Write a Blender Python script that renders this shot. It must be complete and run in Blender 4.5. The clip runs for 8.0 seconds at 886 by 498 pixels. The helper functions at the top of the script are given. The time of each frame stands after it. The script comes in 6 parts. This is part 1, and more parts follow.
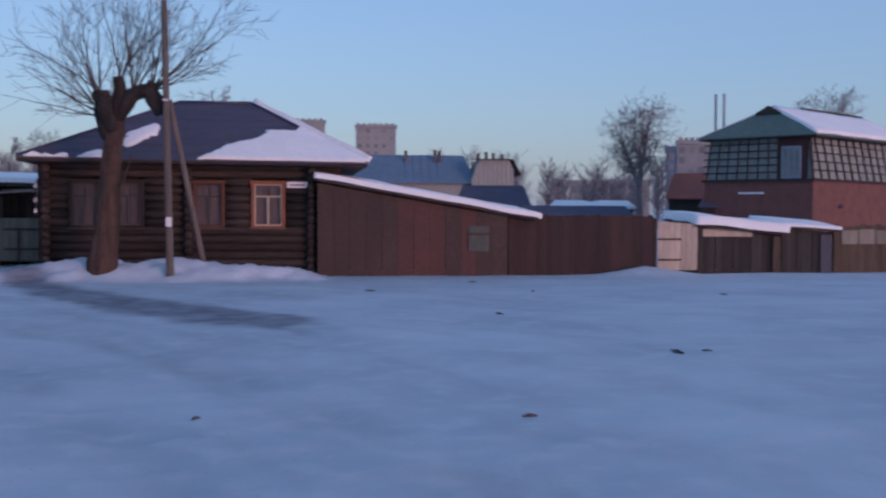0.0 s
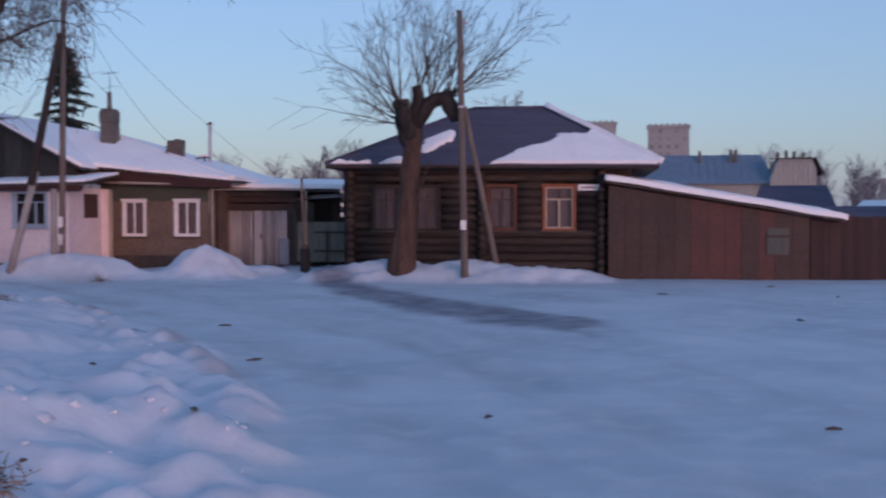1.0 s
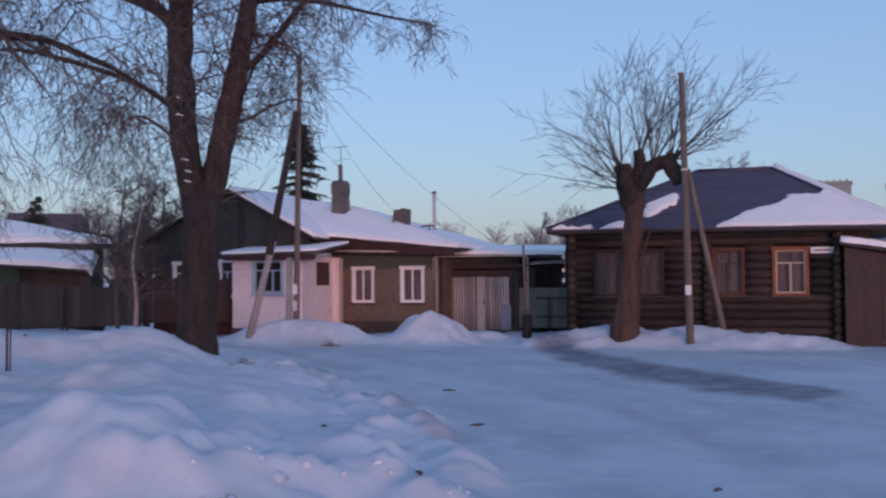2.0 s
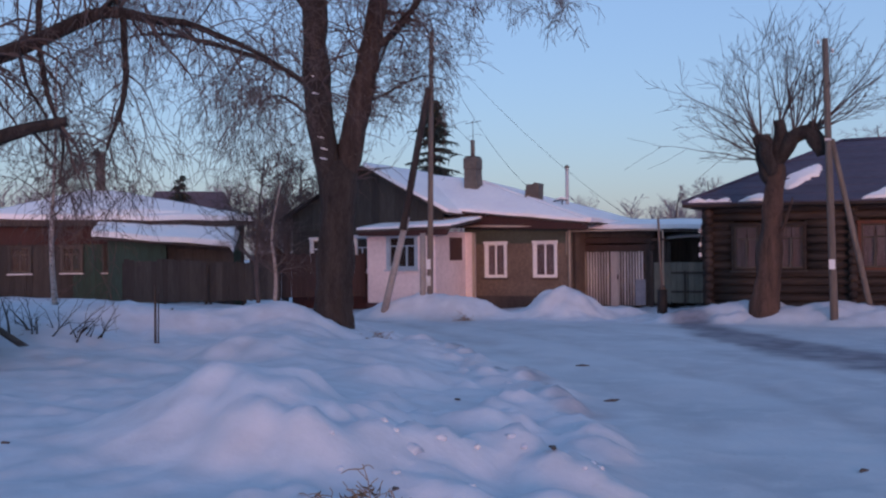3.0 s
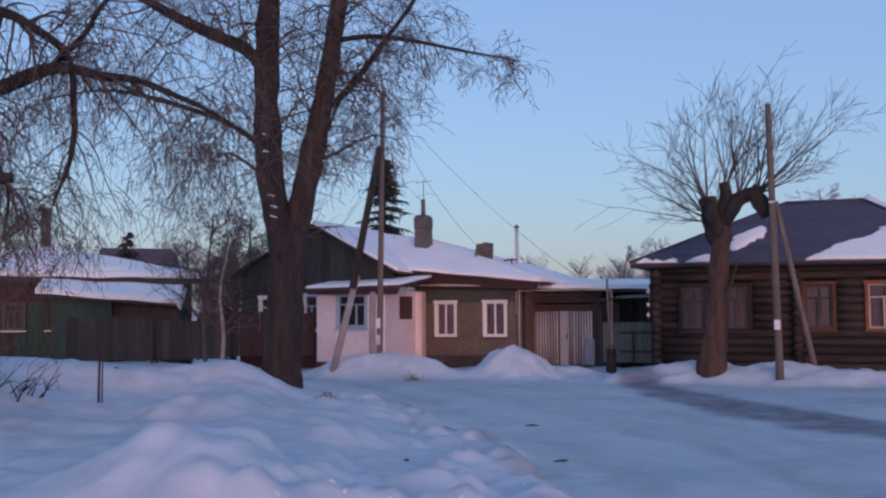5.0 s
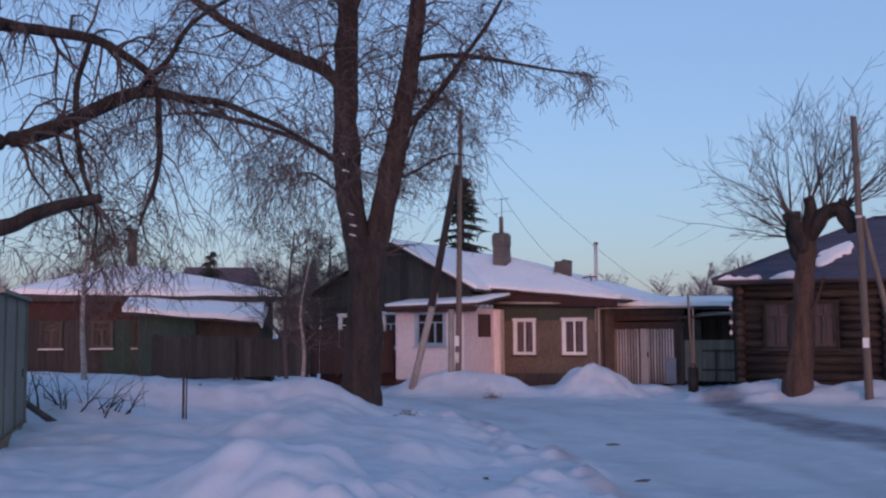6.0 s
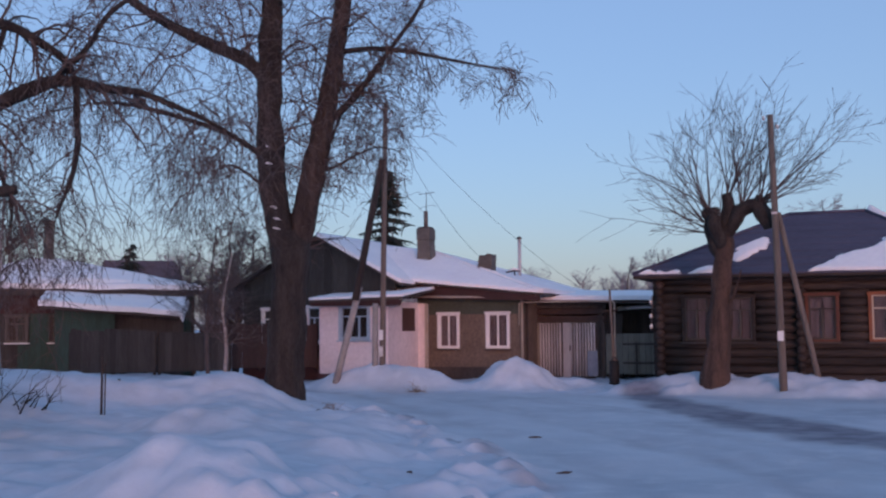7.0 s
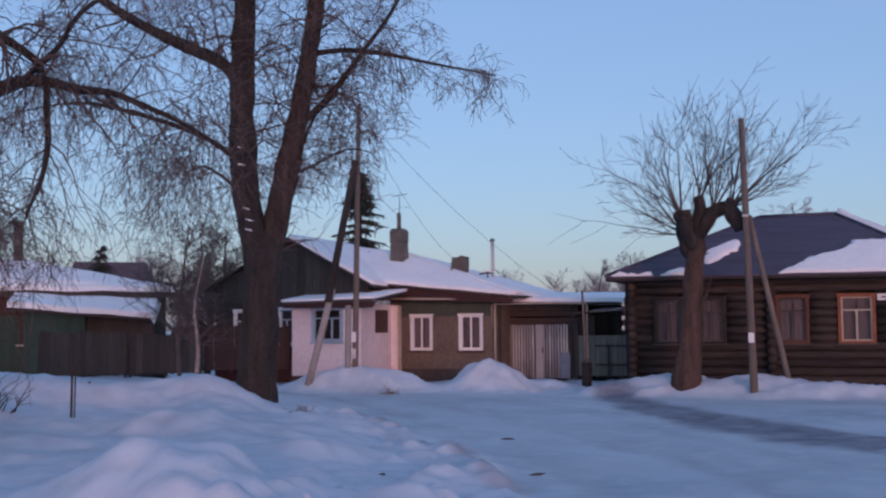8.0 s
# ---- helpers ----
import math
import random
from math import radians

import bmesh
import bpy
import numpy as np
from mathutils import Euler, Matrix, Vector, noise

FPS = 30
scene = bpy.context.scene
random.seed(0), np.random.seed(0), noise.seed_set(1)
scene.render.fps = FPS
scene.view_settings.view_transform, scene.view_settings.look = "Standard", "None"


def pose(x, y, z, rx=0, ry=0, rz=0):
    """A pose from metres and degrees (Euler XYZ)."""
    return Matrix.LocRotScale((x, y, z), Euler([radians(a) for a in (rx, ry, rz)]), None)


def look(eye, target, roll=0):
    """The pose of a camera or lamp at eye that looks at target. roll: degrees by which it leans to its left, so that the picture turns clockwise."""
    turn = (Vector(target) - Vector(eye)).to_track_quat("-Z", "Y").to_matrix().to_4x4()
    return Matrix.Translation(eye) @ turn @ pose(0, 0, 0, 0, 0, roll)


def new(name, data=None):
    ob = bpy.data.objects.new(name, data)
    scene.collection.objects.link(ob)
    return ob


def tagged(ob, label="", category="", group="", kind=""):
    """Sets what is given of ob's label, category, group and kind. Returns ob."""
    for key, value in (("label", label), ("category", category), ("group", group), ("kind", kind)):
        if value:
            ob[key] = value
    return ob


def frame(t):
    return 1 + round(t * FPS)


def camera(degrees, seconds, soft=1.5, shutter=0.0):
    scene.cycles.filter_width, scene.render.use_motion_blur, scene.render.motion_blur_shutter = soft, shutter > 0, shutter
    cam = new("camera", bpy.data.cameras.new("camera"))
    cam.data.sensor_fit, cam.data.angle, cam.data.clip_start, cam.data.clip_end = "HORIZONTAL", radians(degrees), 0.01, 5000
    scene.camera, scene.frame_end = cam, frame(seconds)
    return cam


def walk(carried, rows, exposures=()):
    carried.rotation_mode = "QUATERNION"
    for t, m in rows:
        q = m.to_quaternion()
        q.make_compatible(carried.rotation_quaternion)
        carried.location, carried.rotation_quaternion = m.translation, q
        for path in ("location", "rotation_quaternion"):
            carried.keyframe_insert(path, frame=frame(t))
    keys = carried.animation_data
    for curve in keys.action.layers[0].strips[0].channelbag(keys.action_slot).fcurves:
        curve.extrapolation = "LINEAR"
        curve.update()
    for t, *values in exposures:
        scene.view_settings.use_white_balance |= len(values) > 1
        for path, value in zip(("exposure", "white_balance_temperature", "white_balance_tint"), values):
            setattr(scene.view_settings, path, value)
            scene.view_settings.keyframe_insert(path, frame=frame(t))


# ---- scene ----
# ---- camera and its walk ----
cam = camera(44.4, 8.0, soft=2.3, shutter=0.2)
EYE = 1.85
ROWS = [
    (0.0, -8.00, -1.91, -0.30), (0.3, -3.16, -1.39, -0.25), (0.5, -0.31, -1.24, -0.15), (0.7, 1.94, -1.60, -0.10), (1.0, 7.25, -1.81, 0.05),
    (1.2, 11.00, -0.40, 0.25), (1.5, 14.84, 1.82, 0.35), (1.8, 17.60, 1.72, 0.50), (2.0, 18.90, 1.71, 0.45), (2.2, 21.85, 0.78, 0.50),
    (3.3, 26.03, 0.26, 0.66), (3.5, 25.56, -0.52, 0.68), (3.8, 25.58, -1.25, 0.68), (4.0, 25.80, -0.98, 0.58), (4.2, 25.30, -0.30, 0.50),
    (4.5, 23.87, 1.87, 0.39), (4.7, 22.63, 3.11, 0.45), (5.8, 26.65, 3.94, 0.36), (5.9, 26.99, 4.10, 0.37), (6.0, 27.39, 4.50, 0.38),
    (6.1, 27.35, 4.62, 0.36), (6.2, 27.10, 4.80, 0.33), (6.3, 26.75, 4.83, 0.31), (6.4, 26.03, 5.00, 0.29), (6.5, 25.34, 4.96, 0.27),
    (6.6, 24.90, 4.60, 0.30), (6.7, 24.58, 4.38, 0.32), (6.8, 24.22, 4.25, 0.35), (6.9, 23.90, 4.13, 0.40), (7.0, 23.40, 4.15, 0.45),
    (7.1, 23.19, 4.32, 0.45), (7.2, 22.98, 4.33, 0.45), (7.3, 22.69, 4.31, 0.40), (7.4, 22.34, 4.38, 0.35), (7.5, 21.81, 4.47, 0.30),
    (7.6, 21.88, 4.54, 0.32), (7.7, 21.78, 4.52, 0.34), (7.8, 21.49, 4.44, 0.36), (7.9, 21.53, 4.36, 0.42), (8.0, 21.98, 4.24, 0.47)]
walk(cam, [(t, pose(0, 0, EYE, 90 + p, r, y)) for t, y, p, r in ROWS], [(0.0, 0.50, 5250, 27), (1.0, 0.54, 5400, 27), (2.2, 0.56, 5400, 27), (8.0, 0.53, 5400, 27)])

# ---- sky and sun: a clear winter dusk, a broad low afterglow behind the camera ----
SUN_AZ = radians(148)      # from +y, clockwise seen from above
SUN_EL = radians(3.8)
world = bpy.data.worlds.new("world")
scene.world = world
world.use_nodes = True
wt = world.node_tree
sky = wt.nodes.new("ShaderNodeTexSky")
sky.sky_type, sky.sun_disc = 'NISHITA', False
sky.sun_elevation, sky.sun_rotation = SUN_EL, SUN_AZ
sky.air_density, sky.dust_density, sky.ozone_density = 1.0, 1.0, 2.0
air = wt.nodes.new("ShaderNodeMix")      # thin, even frost haze over the whole sky
air.data_type = 'RGBA'
air.inputs["Factor"].default_value = 0.36
air.inputs["B"].default_value = (2.10, 2.88, 3.45, 1)
wt.links.new(sky.outputs[0], air.inputs["A"])
wt.links.new(air.outputs["Result"], wt.nodes["Background"].inputs[0])
wt.nodes["Background"].inputs[1].default_value = 0.15
sun_data = bpy.data.lights.new("sun", 'SUN')
sun_data.energy, sun_data.angle, sun_data.color = 1.05, radians(16), (1.0, 0.45, 0.31)
sun = new("sun", sun_data)
sd = Vector((math.sin(SUN_AZ) * math.cos(SUN_EL), math.cos(SUN_AZ) * math.cos(SUN_EL), math.sin(SUN_EL)))
sun.matrix_world = look(sd * 50, (0, 0, 0))


# ---- materials ----
def mat(name, col, col2=None, rough=0.8, scale=6.0, bump=0.15, metal=0.0, stretch=(1, 1, 1), vary=0.15, fine=8.0, spec=0.4):
    """Two scales of noise between two colours, a fine bump, and a little difference from piece to piece."""
    m = bpy.data.materials.new(name)
    m.use_nodes = True
    nt = m.node_tree
    b = nt.nodes["Principled BSDF"]
    tc = nt.nodes.new("ShaderNodeTexCoord")
    mp = nt.nodes.new("ShaderNodeMapping")
    mp.inputs["Scale"].default_value = stretch
    nt.links.new(tc.outputs["Object"], mp.inputs["Vector"])
    n1, n2 = nt.nodes.new("ShaderNodeTexNoise"), nt.nodes.new("ShaderNodeTexNoise")
    n1.inputs["Scale"].default_value, n1.inputs["Detail"].default_value = scale * 0.25, 4
    n2.inputs["Scale"].default_value, n2.inputs["Detail"].default_value = scale * fine * 0.25, 6
    for n in (n1, n2):
        nt.links.new(mp.outputs[0], n.inputs["Vector"])
    add = nt.nodes.new("ShaderNodeMath")
    add.operation = 'ADD'
    nt.links.new(n1.outputs["Fac"], add.inputs[0])
    nt.links.new(n2.outputs["Fac"], add.inputs[1])
    rmp = nt.nodes.new("ShaderNodeMapRange")
    rmp.inputs["From Min"].default_value, rmp.inputs["From Max"].default_value = 0.7, 1.3
    nt.links.new(add.outputs[0], rmp.inputs["Value"])
    mix = nt.nodes.new("ShaderNodeMix")
    mix.data_type = 'RGBA'
    c2 = col2 or tuple(c * 0.6 for c in col)
    mix.inputs["A"].default_value, mix.inputs["B"].default_value = (*c2, 1), (*col, 1)
    nt.links.new(rmp.outputs[0], mix.inputs["Factor"])
    oi = nt.nodes.new("ShaderNodeObjectInfo")
    mr = nt.nodes.new("ShaderNodeMapRange")
    mr.inputs["To Min"].default_value, mr.inputs["To Max"].default_value = 1 - vary, 1 + vary
    nt.links.new(oi.outputs["Random"], mr.inputs["Value"])
    hs = nt.nodes.new("ShaderNodeHueSaturation")
    nt.links.new(mix.outputs["Result"], hs.inputs["Color"])
    nt.links.new(mr.outputs[0], hs.inputs["Value"])
    nt.links.new(hs.outputs[0], b.inputs["Base Color"])
    b.inputs["Roughness"].default_value, b.inputs["Metallic"].default_value = rough, metal
    b.inputs["Specular IOR Level"].default_value = spec
    bp = nt.nodes.new("ShaderNodeBump")
    bp.inputs["Strength"].default_value, bp.inputs["Distance"].default_value = bump, 0.05
    nt.links.new(n2.outputs["Fac"], bp.inputs["Height"])
    nt.links.new(bp.outputs[0], b.inputs["Normal"])
    return m


def snow_material():
    m = mat("snow", (0.92, 0.93, 0.94), (0.82, 0.83, 0.87), rough=0.75, scale=3.0, bump=0.35, vary=0.0, fine=10, spec=0.25)
    return m


def ground_material():
    """Loose snow, polished grey ruts on the driven part, a bare icy strip before the log house."""
    m = bpy.data.materials.new("snow_ground")
    m.use_nodes = True
    nt = m.node_tree
    b = nt.nodes["Principled BSDF"]

    def node(kind, **inputs):
        n = nt.nodes.new(kind)
        for k, v in inputs.items():
            n.inputs[k].default_value = v
        return n
    tc = node("ShaderNodeTexCoord")
    big = node("ShaderNodeTexNoise", Scale=0.35, Detail=5.0)
    mid = node("ShaderNodeTexNoise", Scale=2.2, Detail=6.0)
    fine = node("ShaderNodeTexNoise", Scale=16.0, Detail=6.0)
    for n in (big, mid, fine):
        nt.links.new(tc.outputs["Object"], n.inputs["Vector"])
    at = nt.nodes.new("ShaderNodeAttribute")
    at.attribute_name = "packed"
    at2 = nt.nodes.new("ShaderNodeAttribute")
    at2.attribute_name = "ice"

    def mixed(a, bb, fac):
        n = nt.nodes.new("ShaderNodeMix")
        n.data_type = 'RGBA'
        for s, v in (("A", a), ("B", bb)):
            if isinstance(v, tuple):
                n.inputs[s].default_value = (*v, 1)
            else:
                nt.links.new(v, n.inputs[s])
        nt.links.new(fac, n.inputs["Factor"])
        return n.outputs["Result"]

    def ramp(sock, lo, hi):
        n = node("ShaderNodeMapRange", **{"From Min": lo, "From Max": hi})
        nt.links.new(sock, n.inputs["Value"])
        return n.outputs[0]

    def times(a, bb):
        n = nt.nodes.new("ShaderNodeMath")
        n.operation = 'MULTIPLY'
        nt.links.new(a, n.inputs[0])
        nt.links.new(bb, n.inputs[1])
        return n.outputs[0]
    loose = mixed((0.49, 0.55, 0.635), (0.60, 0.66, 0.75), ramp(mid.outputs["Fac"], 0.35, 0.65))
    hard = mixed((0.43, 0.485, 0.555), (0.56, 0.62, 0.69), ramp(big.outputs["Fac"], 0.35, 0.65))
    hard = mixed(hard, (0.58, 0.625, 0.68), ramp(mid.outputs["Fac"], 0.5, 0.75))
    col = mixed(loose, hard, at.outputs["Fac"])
    icy = mixed((0.16, 0.165, 0.21), (0.25, 0.26, 0.31), ramp(mid.outputs["Fac"], 0.4, 0.6))
    col = mixed(col, icy, at2.outputs["Fac"])
    grit = times(ramp(fine.outputs["Fac"], 0.66, 0.74), at.outputs["Fac"])
    col = mixed(col, (0.22, 0.20, 0.19), times(grit, ramp(mid.outputs["Fac"], 0.35, 0.75)))
    nt.links.new(col, b.inputs["Base Color"])
    b.inputs["Roughness"].default_value = 0.62
    b.inputs["Specular IOR Level"].default_value = 0.3
    bp = node("ShaderNodeBump", Strength=0.4, Distance=0.06)
    nt.links.new(mid.outputs["Fac"], bp.inputs["Height"])
    bp2 = node("ShaderNodeBump", Strength=0.25, Distance=0.02)
    nt.links.new(fine.outputs["Fac"], bp2.inputs["Height"])
    nt.links.new(bp.outputs[0], bp2.inputs["Normal"])
    nt.links.new(bp2.outputs[0], b.inputs["Normal"])
    return m


M_SNOW, M_GROUND = snow_material(), ground_material()
M_LOG = mat("weathered_log", (0.060, 0.044, 0.037), (0.018, 0.0145, 0.014), scale=4, stretch=(0.25, 2, 2), bump=0.5, vary=0.35, rough=0.85)
M_DARK = mat("dark_boards", (0.07, 0.055, 0.048), (0.03, 0.025, 0.024), scale=5, stretch=(2, 2, 0.3), bump=0.3, vary=0.3)
M_GREYWOOD = mat("grey_wood", (0.105, 0.09, 0.08), (0.05, 0.045, 0.042), scale=6, stretch=(3, 3, 0.25), bump=0.4, vary=0.25)
M_POLE = mat("pole_wood", (0.20, 0.17, 0.145), (0.10, 0.085, 0.075), scale=6, stretch=(4, 4, 0.2), bump=0.4, vary=0.1)
M_ORANGE = mat("ochre_paint", (0.30, 0.095, 0.035), (0.15, 0.055, 0.03), scale=8, bump=0.2, vary=0.1, rough=0.6)
M_OCHREDARK = mat("dark_ochre_paint", (0.15, 0.05, 0.028), (0.07, 0.03, 0.022), scale=8, bump=0.2, vary=0.1, rough=0.7)
M_BROWNPAINT = mat("brown_paint", (0.08, 0.035, 0.028), (0.06, 0.032, 0.028), scale=8, bump=0.2, vary=0.15, rough=0.6)
M_CURTAIN = mat("net_curtain", (0.42, 0.35, 0.35), (0.22, 0.18, 0.19), scale=5, stretch=(6, 1, 0.4), bump=0.1, vary=0.1)
M_ROOF = mat("violet_grey_slate", (0.085, 0.085, 0.135), (0.055, 0.056, 0.092), scale=3, stretch=(1, 3, 3), bump=0.2, vary=0.05, rough=0.75)
M_RUST = mat("rusty_brown_sheet", (0.062, 0.037, 0.032), (0.036, 0.024, 0.022), scale=3.5, bump=0.2, vary=0.06, rough=0.65)
M_RED = mat("faded_red_sheet", (0.092, 0.033, 0.029), (0.052, 0.025, 0.023), scale=4, bump=0.2, vary=0.06, rough=0.6)
M_FENCE = mat("brown_fence_paint", (0.050, 0.027, 0.025), (0.028, 0.019, 0.018), scale=5, stretch=(2, 2, 0.3), bump=0.3, vary=0.25)
M_PATCH = mat("grey_green_sheet", (0.24, 0.27, 0.25), (0.14, 0.16, 0.15), scale=6, bump=0.2)
# these two board colours are kept dark, holding the left yard's shade
M_BROWNRED = mat("red_brown_boards", (0.060, 0.024, 0.022), (0.036, 0.017, 0.016), scale=5, stretch=(2, 2, 0.3), bump=0.2, vary=0.15)
M_DARKGREY = mat("dark_grey_board", (0.055, 0.05, 0.047), (0.028, 0.027, 0.027), scale=6, stretch=(3, 3, 0.25), bump=0.4, vary=0.3)
M_CREAMGREY = mat("grey_beige_plank", (0.24, 0.22, 0.18), (0.15, 0.14, 0.115), scale=5, stretch=(2, 2, 0.3), bump=0.2, vary=0.12)
M_BLUEGREY = mat("blue_grey_sheet", (0.26, 0.31, 0.40), (0.18, 0.22, 0.29), scale=5, bump=0.1, vary=0.05)
M_BLUEGREYDARK = mat("dark_blue_grey_plank", (0.09, 0.10, 0.13), (0.05, 0.055, 0.07), scale=5, stretch=(2, 2, 0.3), bump=0.2, vary=0.05)
M_REDROOF = mat("orange_red_roof_sheet", (0.36, 0.11, 0.08), (0.24, 0.08, 0.065), scale=3, bump=0.1, vary=0.05, rough=0.6)
M_STUCCO = mat("brown_stucco", (0.18, 0.135, 0.105), (0.095, 0.073, 0.06), scale=5, bump=0.3, vary=0.0)
# white porch plaster with the pink of the low sun put into its colour
M_PINKLIT = mat("pink_lit_plaster", (0.76, 0.66, 0.67), (0.60, 0.52, 0.53), scale=4, bump=0.15, vary=0.03)
M_FRAME = mat("white_window_paint", (0.80, 0.80, 0.80), (0.66, 0.66, 0.68), scale=8, bump=0.05, vary=0.03, rough=0.5)
M_BLUEFRAME = mat("blue_window_paint", (0.36, 0.47, 0.56), (0.26, 0.34, 0.42), scale=8, bump=0.1, vary=0.05, rough=0.6)
M_GREEN = mat("dark_green_paint", (0.035, 0.075, 0.06), (0.022, 0.042, 0.036), scale=5, stretch=(2, 2, 0.3), bump=0.2, vary=0.2)
M_GREENROOF = mat("green_roof_sheet", (0.13, 0.19, 0.17), (0.09, 0.13, 0.12), scale=4, bump=0.1, vary=0.1, rough=0.55)
M_ZINC = mat("zinc_sheet", (0.56, 0.56, 0.58), (0.38, 0.38, 0.40), scale=4, stretch=(3, 3, 0.4), bump=0.1, vary=0.25, rough=0.55, metal=0.1)
M_BRICK = mat("sooty_brick", (0.155, 0.14, 0.125), (0.08, 0.074, 0.068), scale=10, bump=0.5, vary=0.1)
M_REDBRICK = mat("red_brick", (0.21, 0.09, 0.075), (0.13, 0.062, 0.055), scale=10, bump=0.4, vary=0.1)
M_BEIGE = mat("beige_garage_paint", (0.25, 0.235, 0.19), (0.17, 0.16, 0.13), scale=4, bump=0.1, vary=0.05, rough=0.55)
M_BROWNBOARD = mat("brown_grey_board", (0.12, 0.085, 0.06), (0.06, 0.045, 0.036), scale=6, stretch=(3, 3, 0.25), bump=0.4, vary=0.25)
M_CREAM = mat("cream_boards", (0.50, 0.43, 0.35), (0.34, 0.29, 0.24), scale=5, stretch=(2, 2, 0.3), bump=0.2, vary=0.15)
M_BARK = mat("dark_bark", (0.062, 0.052, 0.048), (0.015, 0.0135, 0.0135), scale=12, stretch=(2.2, 2.2, 0.35), bump=1.0, vary=0.05, rough=0.95)
M_BARK2 = mat("reddish_bark", (0.125, 0.078, 0.062), (0.034, 0.024, 0.021), scale=12, stretch=(2.2, 2.2, 0.35), bump=1.0, vary=0.05, rough=0.95)
# redder copy of the dark bark, warm side light put into its colour
M_BARKLIT = mat("lit_bark", (0.088, 0.064, 0.055), (0.024, 0.019, 0.018), scale=12, stretch=(2.2, 2.2, 0.35), bump=1.0, vary=0.05, rough=0.95)
M_TWIG = mat("twig_bark", (0.11, 0.085, 0.08), (0.06, 0.05, 0.05), scale=8, bump=0.2, vary=0.05, rough=0.9)
M_BIRCH = mat("pale_birch_bark", (0.45, 0.42, 0.40), (0.12, 0.10, 0.10), scale=9, stretch=(1, 1, 3), bump=0.4, vary=0.1)
M_NEEDLE = mat("spruce_needles", (0.03, 0.045, 0.035), (0.015, 0.022, 0.02), scale=9, bump=0.4, vary=0.1)
# paler than the near twigs: distance haze put into the colour
M_HAZETWIG = mat("hazy_distant_twigs", (0.27, 0.235, 0.25), (0.19, 0.165, 0.18), scale=1, bump=0.0, vary=0.1)
M_BLUEROOF = mat("blue_roof_sheet", (0.15, 0.22, 0.31), (0.11, 0.17, 0.25), scale=1, bump=0.05, vary=0.05, rough=0.5)
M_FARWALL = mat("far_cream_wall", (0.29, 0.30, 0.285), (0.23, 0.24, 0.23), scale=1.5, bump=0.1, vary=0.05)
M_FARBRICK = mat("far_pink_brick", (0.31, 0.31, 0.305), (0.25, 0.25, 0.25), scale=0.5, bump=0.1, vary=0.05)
# far panes lightened towards the walls, haze put into their colour
M_HAZEPANE = mat("hazy_far_window", (0.25, 0.245, 0.25), (0.20, 0.195, 0.205), scale=0.3, bump=0.0, vary=0.3, rough=0.3)
M_BLACK = mat("black_rubber", (0.02, 0.02, 0.022), scale=8, bump=0.1, vary=0.1, rough=0.7)
M_CONC = mat("grey_concrete", (0.34, 0.33, 0.32), (0.22, 0.21, 0.21), scale=6, bump=0.3, vary=0.05)
M_WIRE = mat("wire", (0.09, 0.09, 0.10), scale=8, bump=0.0, vary=0.0, rough=0.6)
M_CERAMIC = mat("white_ceramic", (0.75, 0.75, 0.75), scale=8, bump=0.0, vary=0.05, rough=0.3)
M_GRASS = mat("dry_weed", (0.38, 0.27, 0.17), (0.20, 0.14, 0.10), scale=8, bump=0.1, vary=0.1)
M_WITHERED = mat("withered_leaf", (0.15, 0.105, 0.06), (0.07, 0.05, 0.035), scale=9, bump=0.2, vary=0.1)
M_MAUVEROOF = mat("mauve_roof_sheet", (0.12, 0.085, 0.10), (0.085, 0.062, 0.075), scale=3, bump=0.1, vary=0.05)
M_DIRT = mat("dark_debris", (0.12, 0.10, 0.09), (0.06, 0.052, 0.05), scale=9, bump=0.4, vary=0.2)


# ---- mesh helpers ----
def link(name, me, material, parent=None, label=""):
    if material and not me.materials:
        me.materials.append(material)
    ob = new(name, me)
    if parent:
        ob.parent = parent
    if label:
        ob["label"] = label
    return ob


def part(name, bm, material, parent=None, label="", smooth=False):
    """One bmesh as one mesh object under a thing or a part."""
    me = bpy.data.meshes.new(name)
    bm.normal_update()
    bm.to_mesh(me)
    bm.free()
    if smooth:
        me.polygons.foreach_set("use_smooth", [True] * len(me.polygons))
    return link(name, me, material, parent, label)


def raw(name, verts, faces, material, parent=None, label="", smooth=False):
    me = bpy.data.meshes.new(name)
    me.from_pydata(verts, [], faces)
    if smooth:
        me.polygons.foreach_set("use_smooth", [True] * len(me.polygons))
    me.update()
    return link(name, me, material, parent, label)


def thing(name, label, category, at=(0, 0, 0), turn=0.0, group="", kind=""):
    ob = new(name)
    ob.matrix_world = pose(*at, 0, 0, turn)
    return tagged(ob, label, category, group, kind)


def box(x0, x1, y0, y1, z0, z1, bevel=0.0, bm=None):
    bm = bm or bmesh.new()
    vs = [bm.verts.new((x, y, z)) for z in (z0, z1) for y in (y0, y1) for x in (x0, x1)]
    fs = [bm.faces.new([vs[i] for i in q]) for q in ((0, 2, 3, 1), (4, 5, 7, 6), (0, 1, 5, 4), (2, 6, 7, 3), (0, 4, 6, 2), (1, 3, 7, 5))]
    if bevel:
        es = list({e for f in fs for e in f.edges})
        bmesh.ops.bevel(bm, geom=es, offset=bevel, segments=1, affect='EDGES')
    return bm


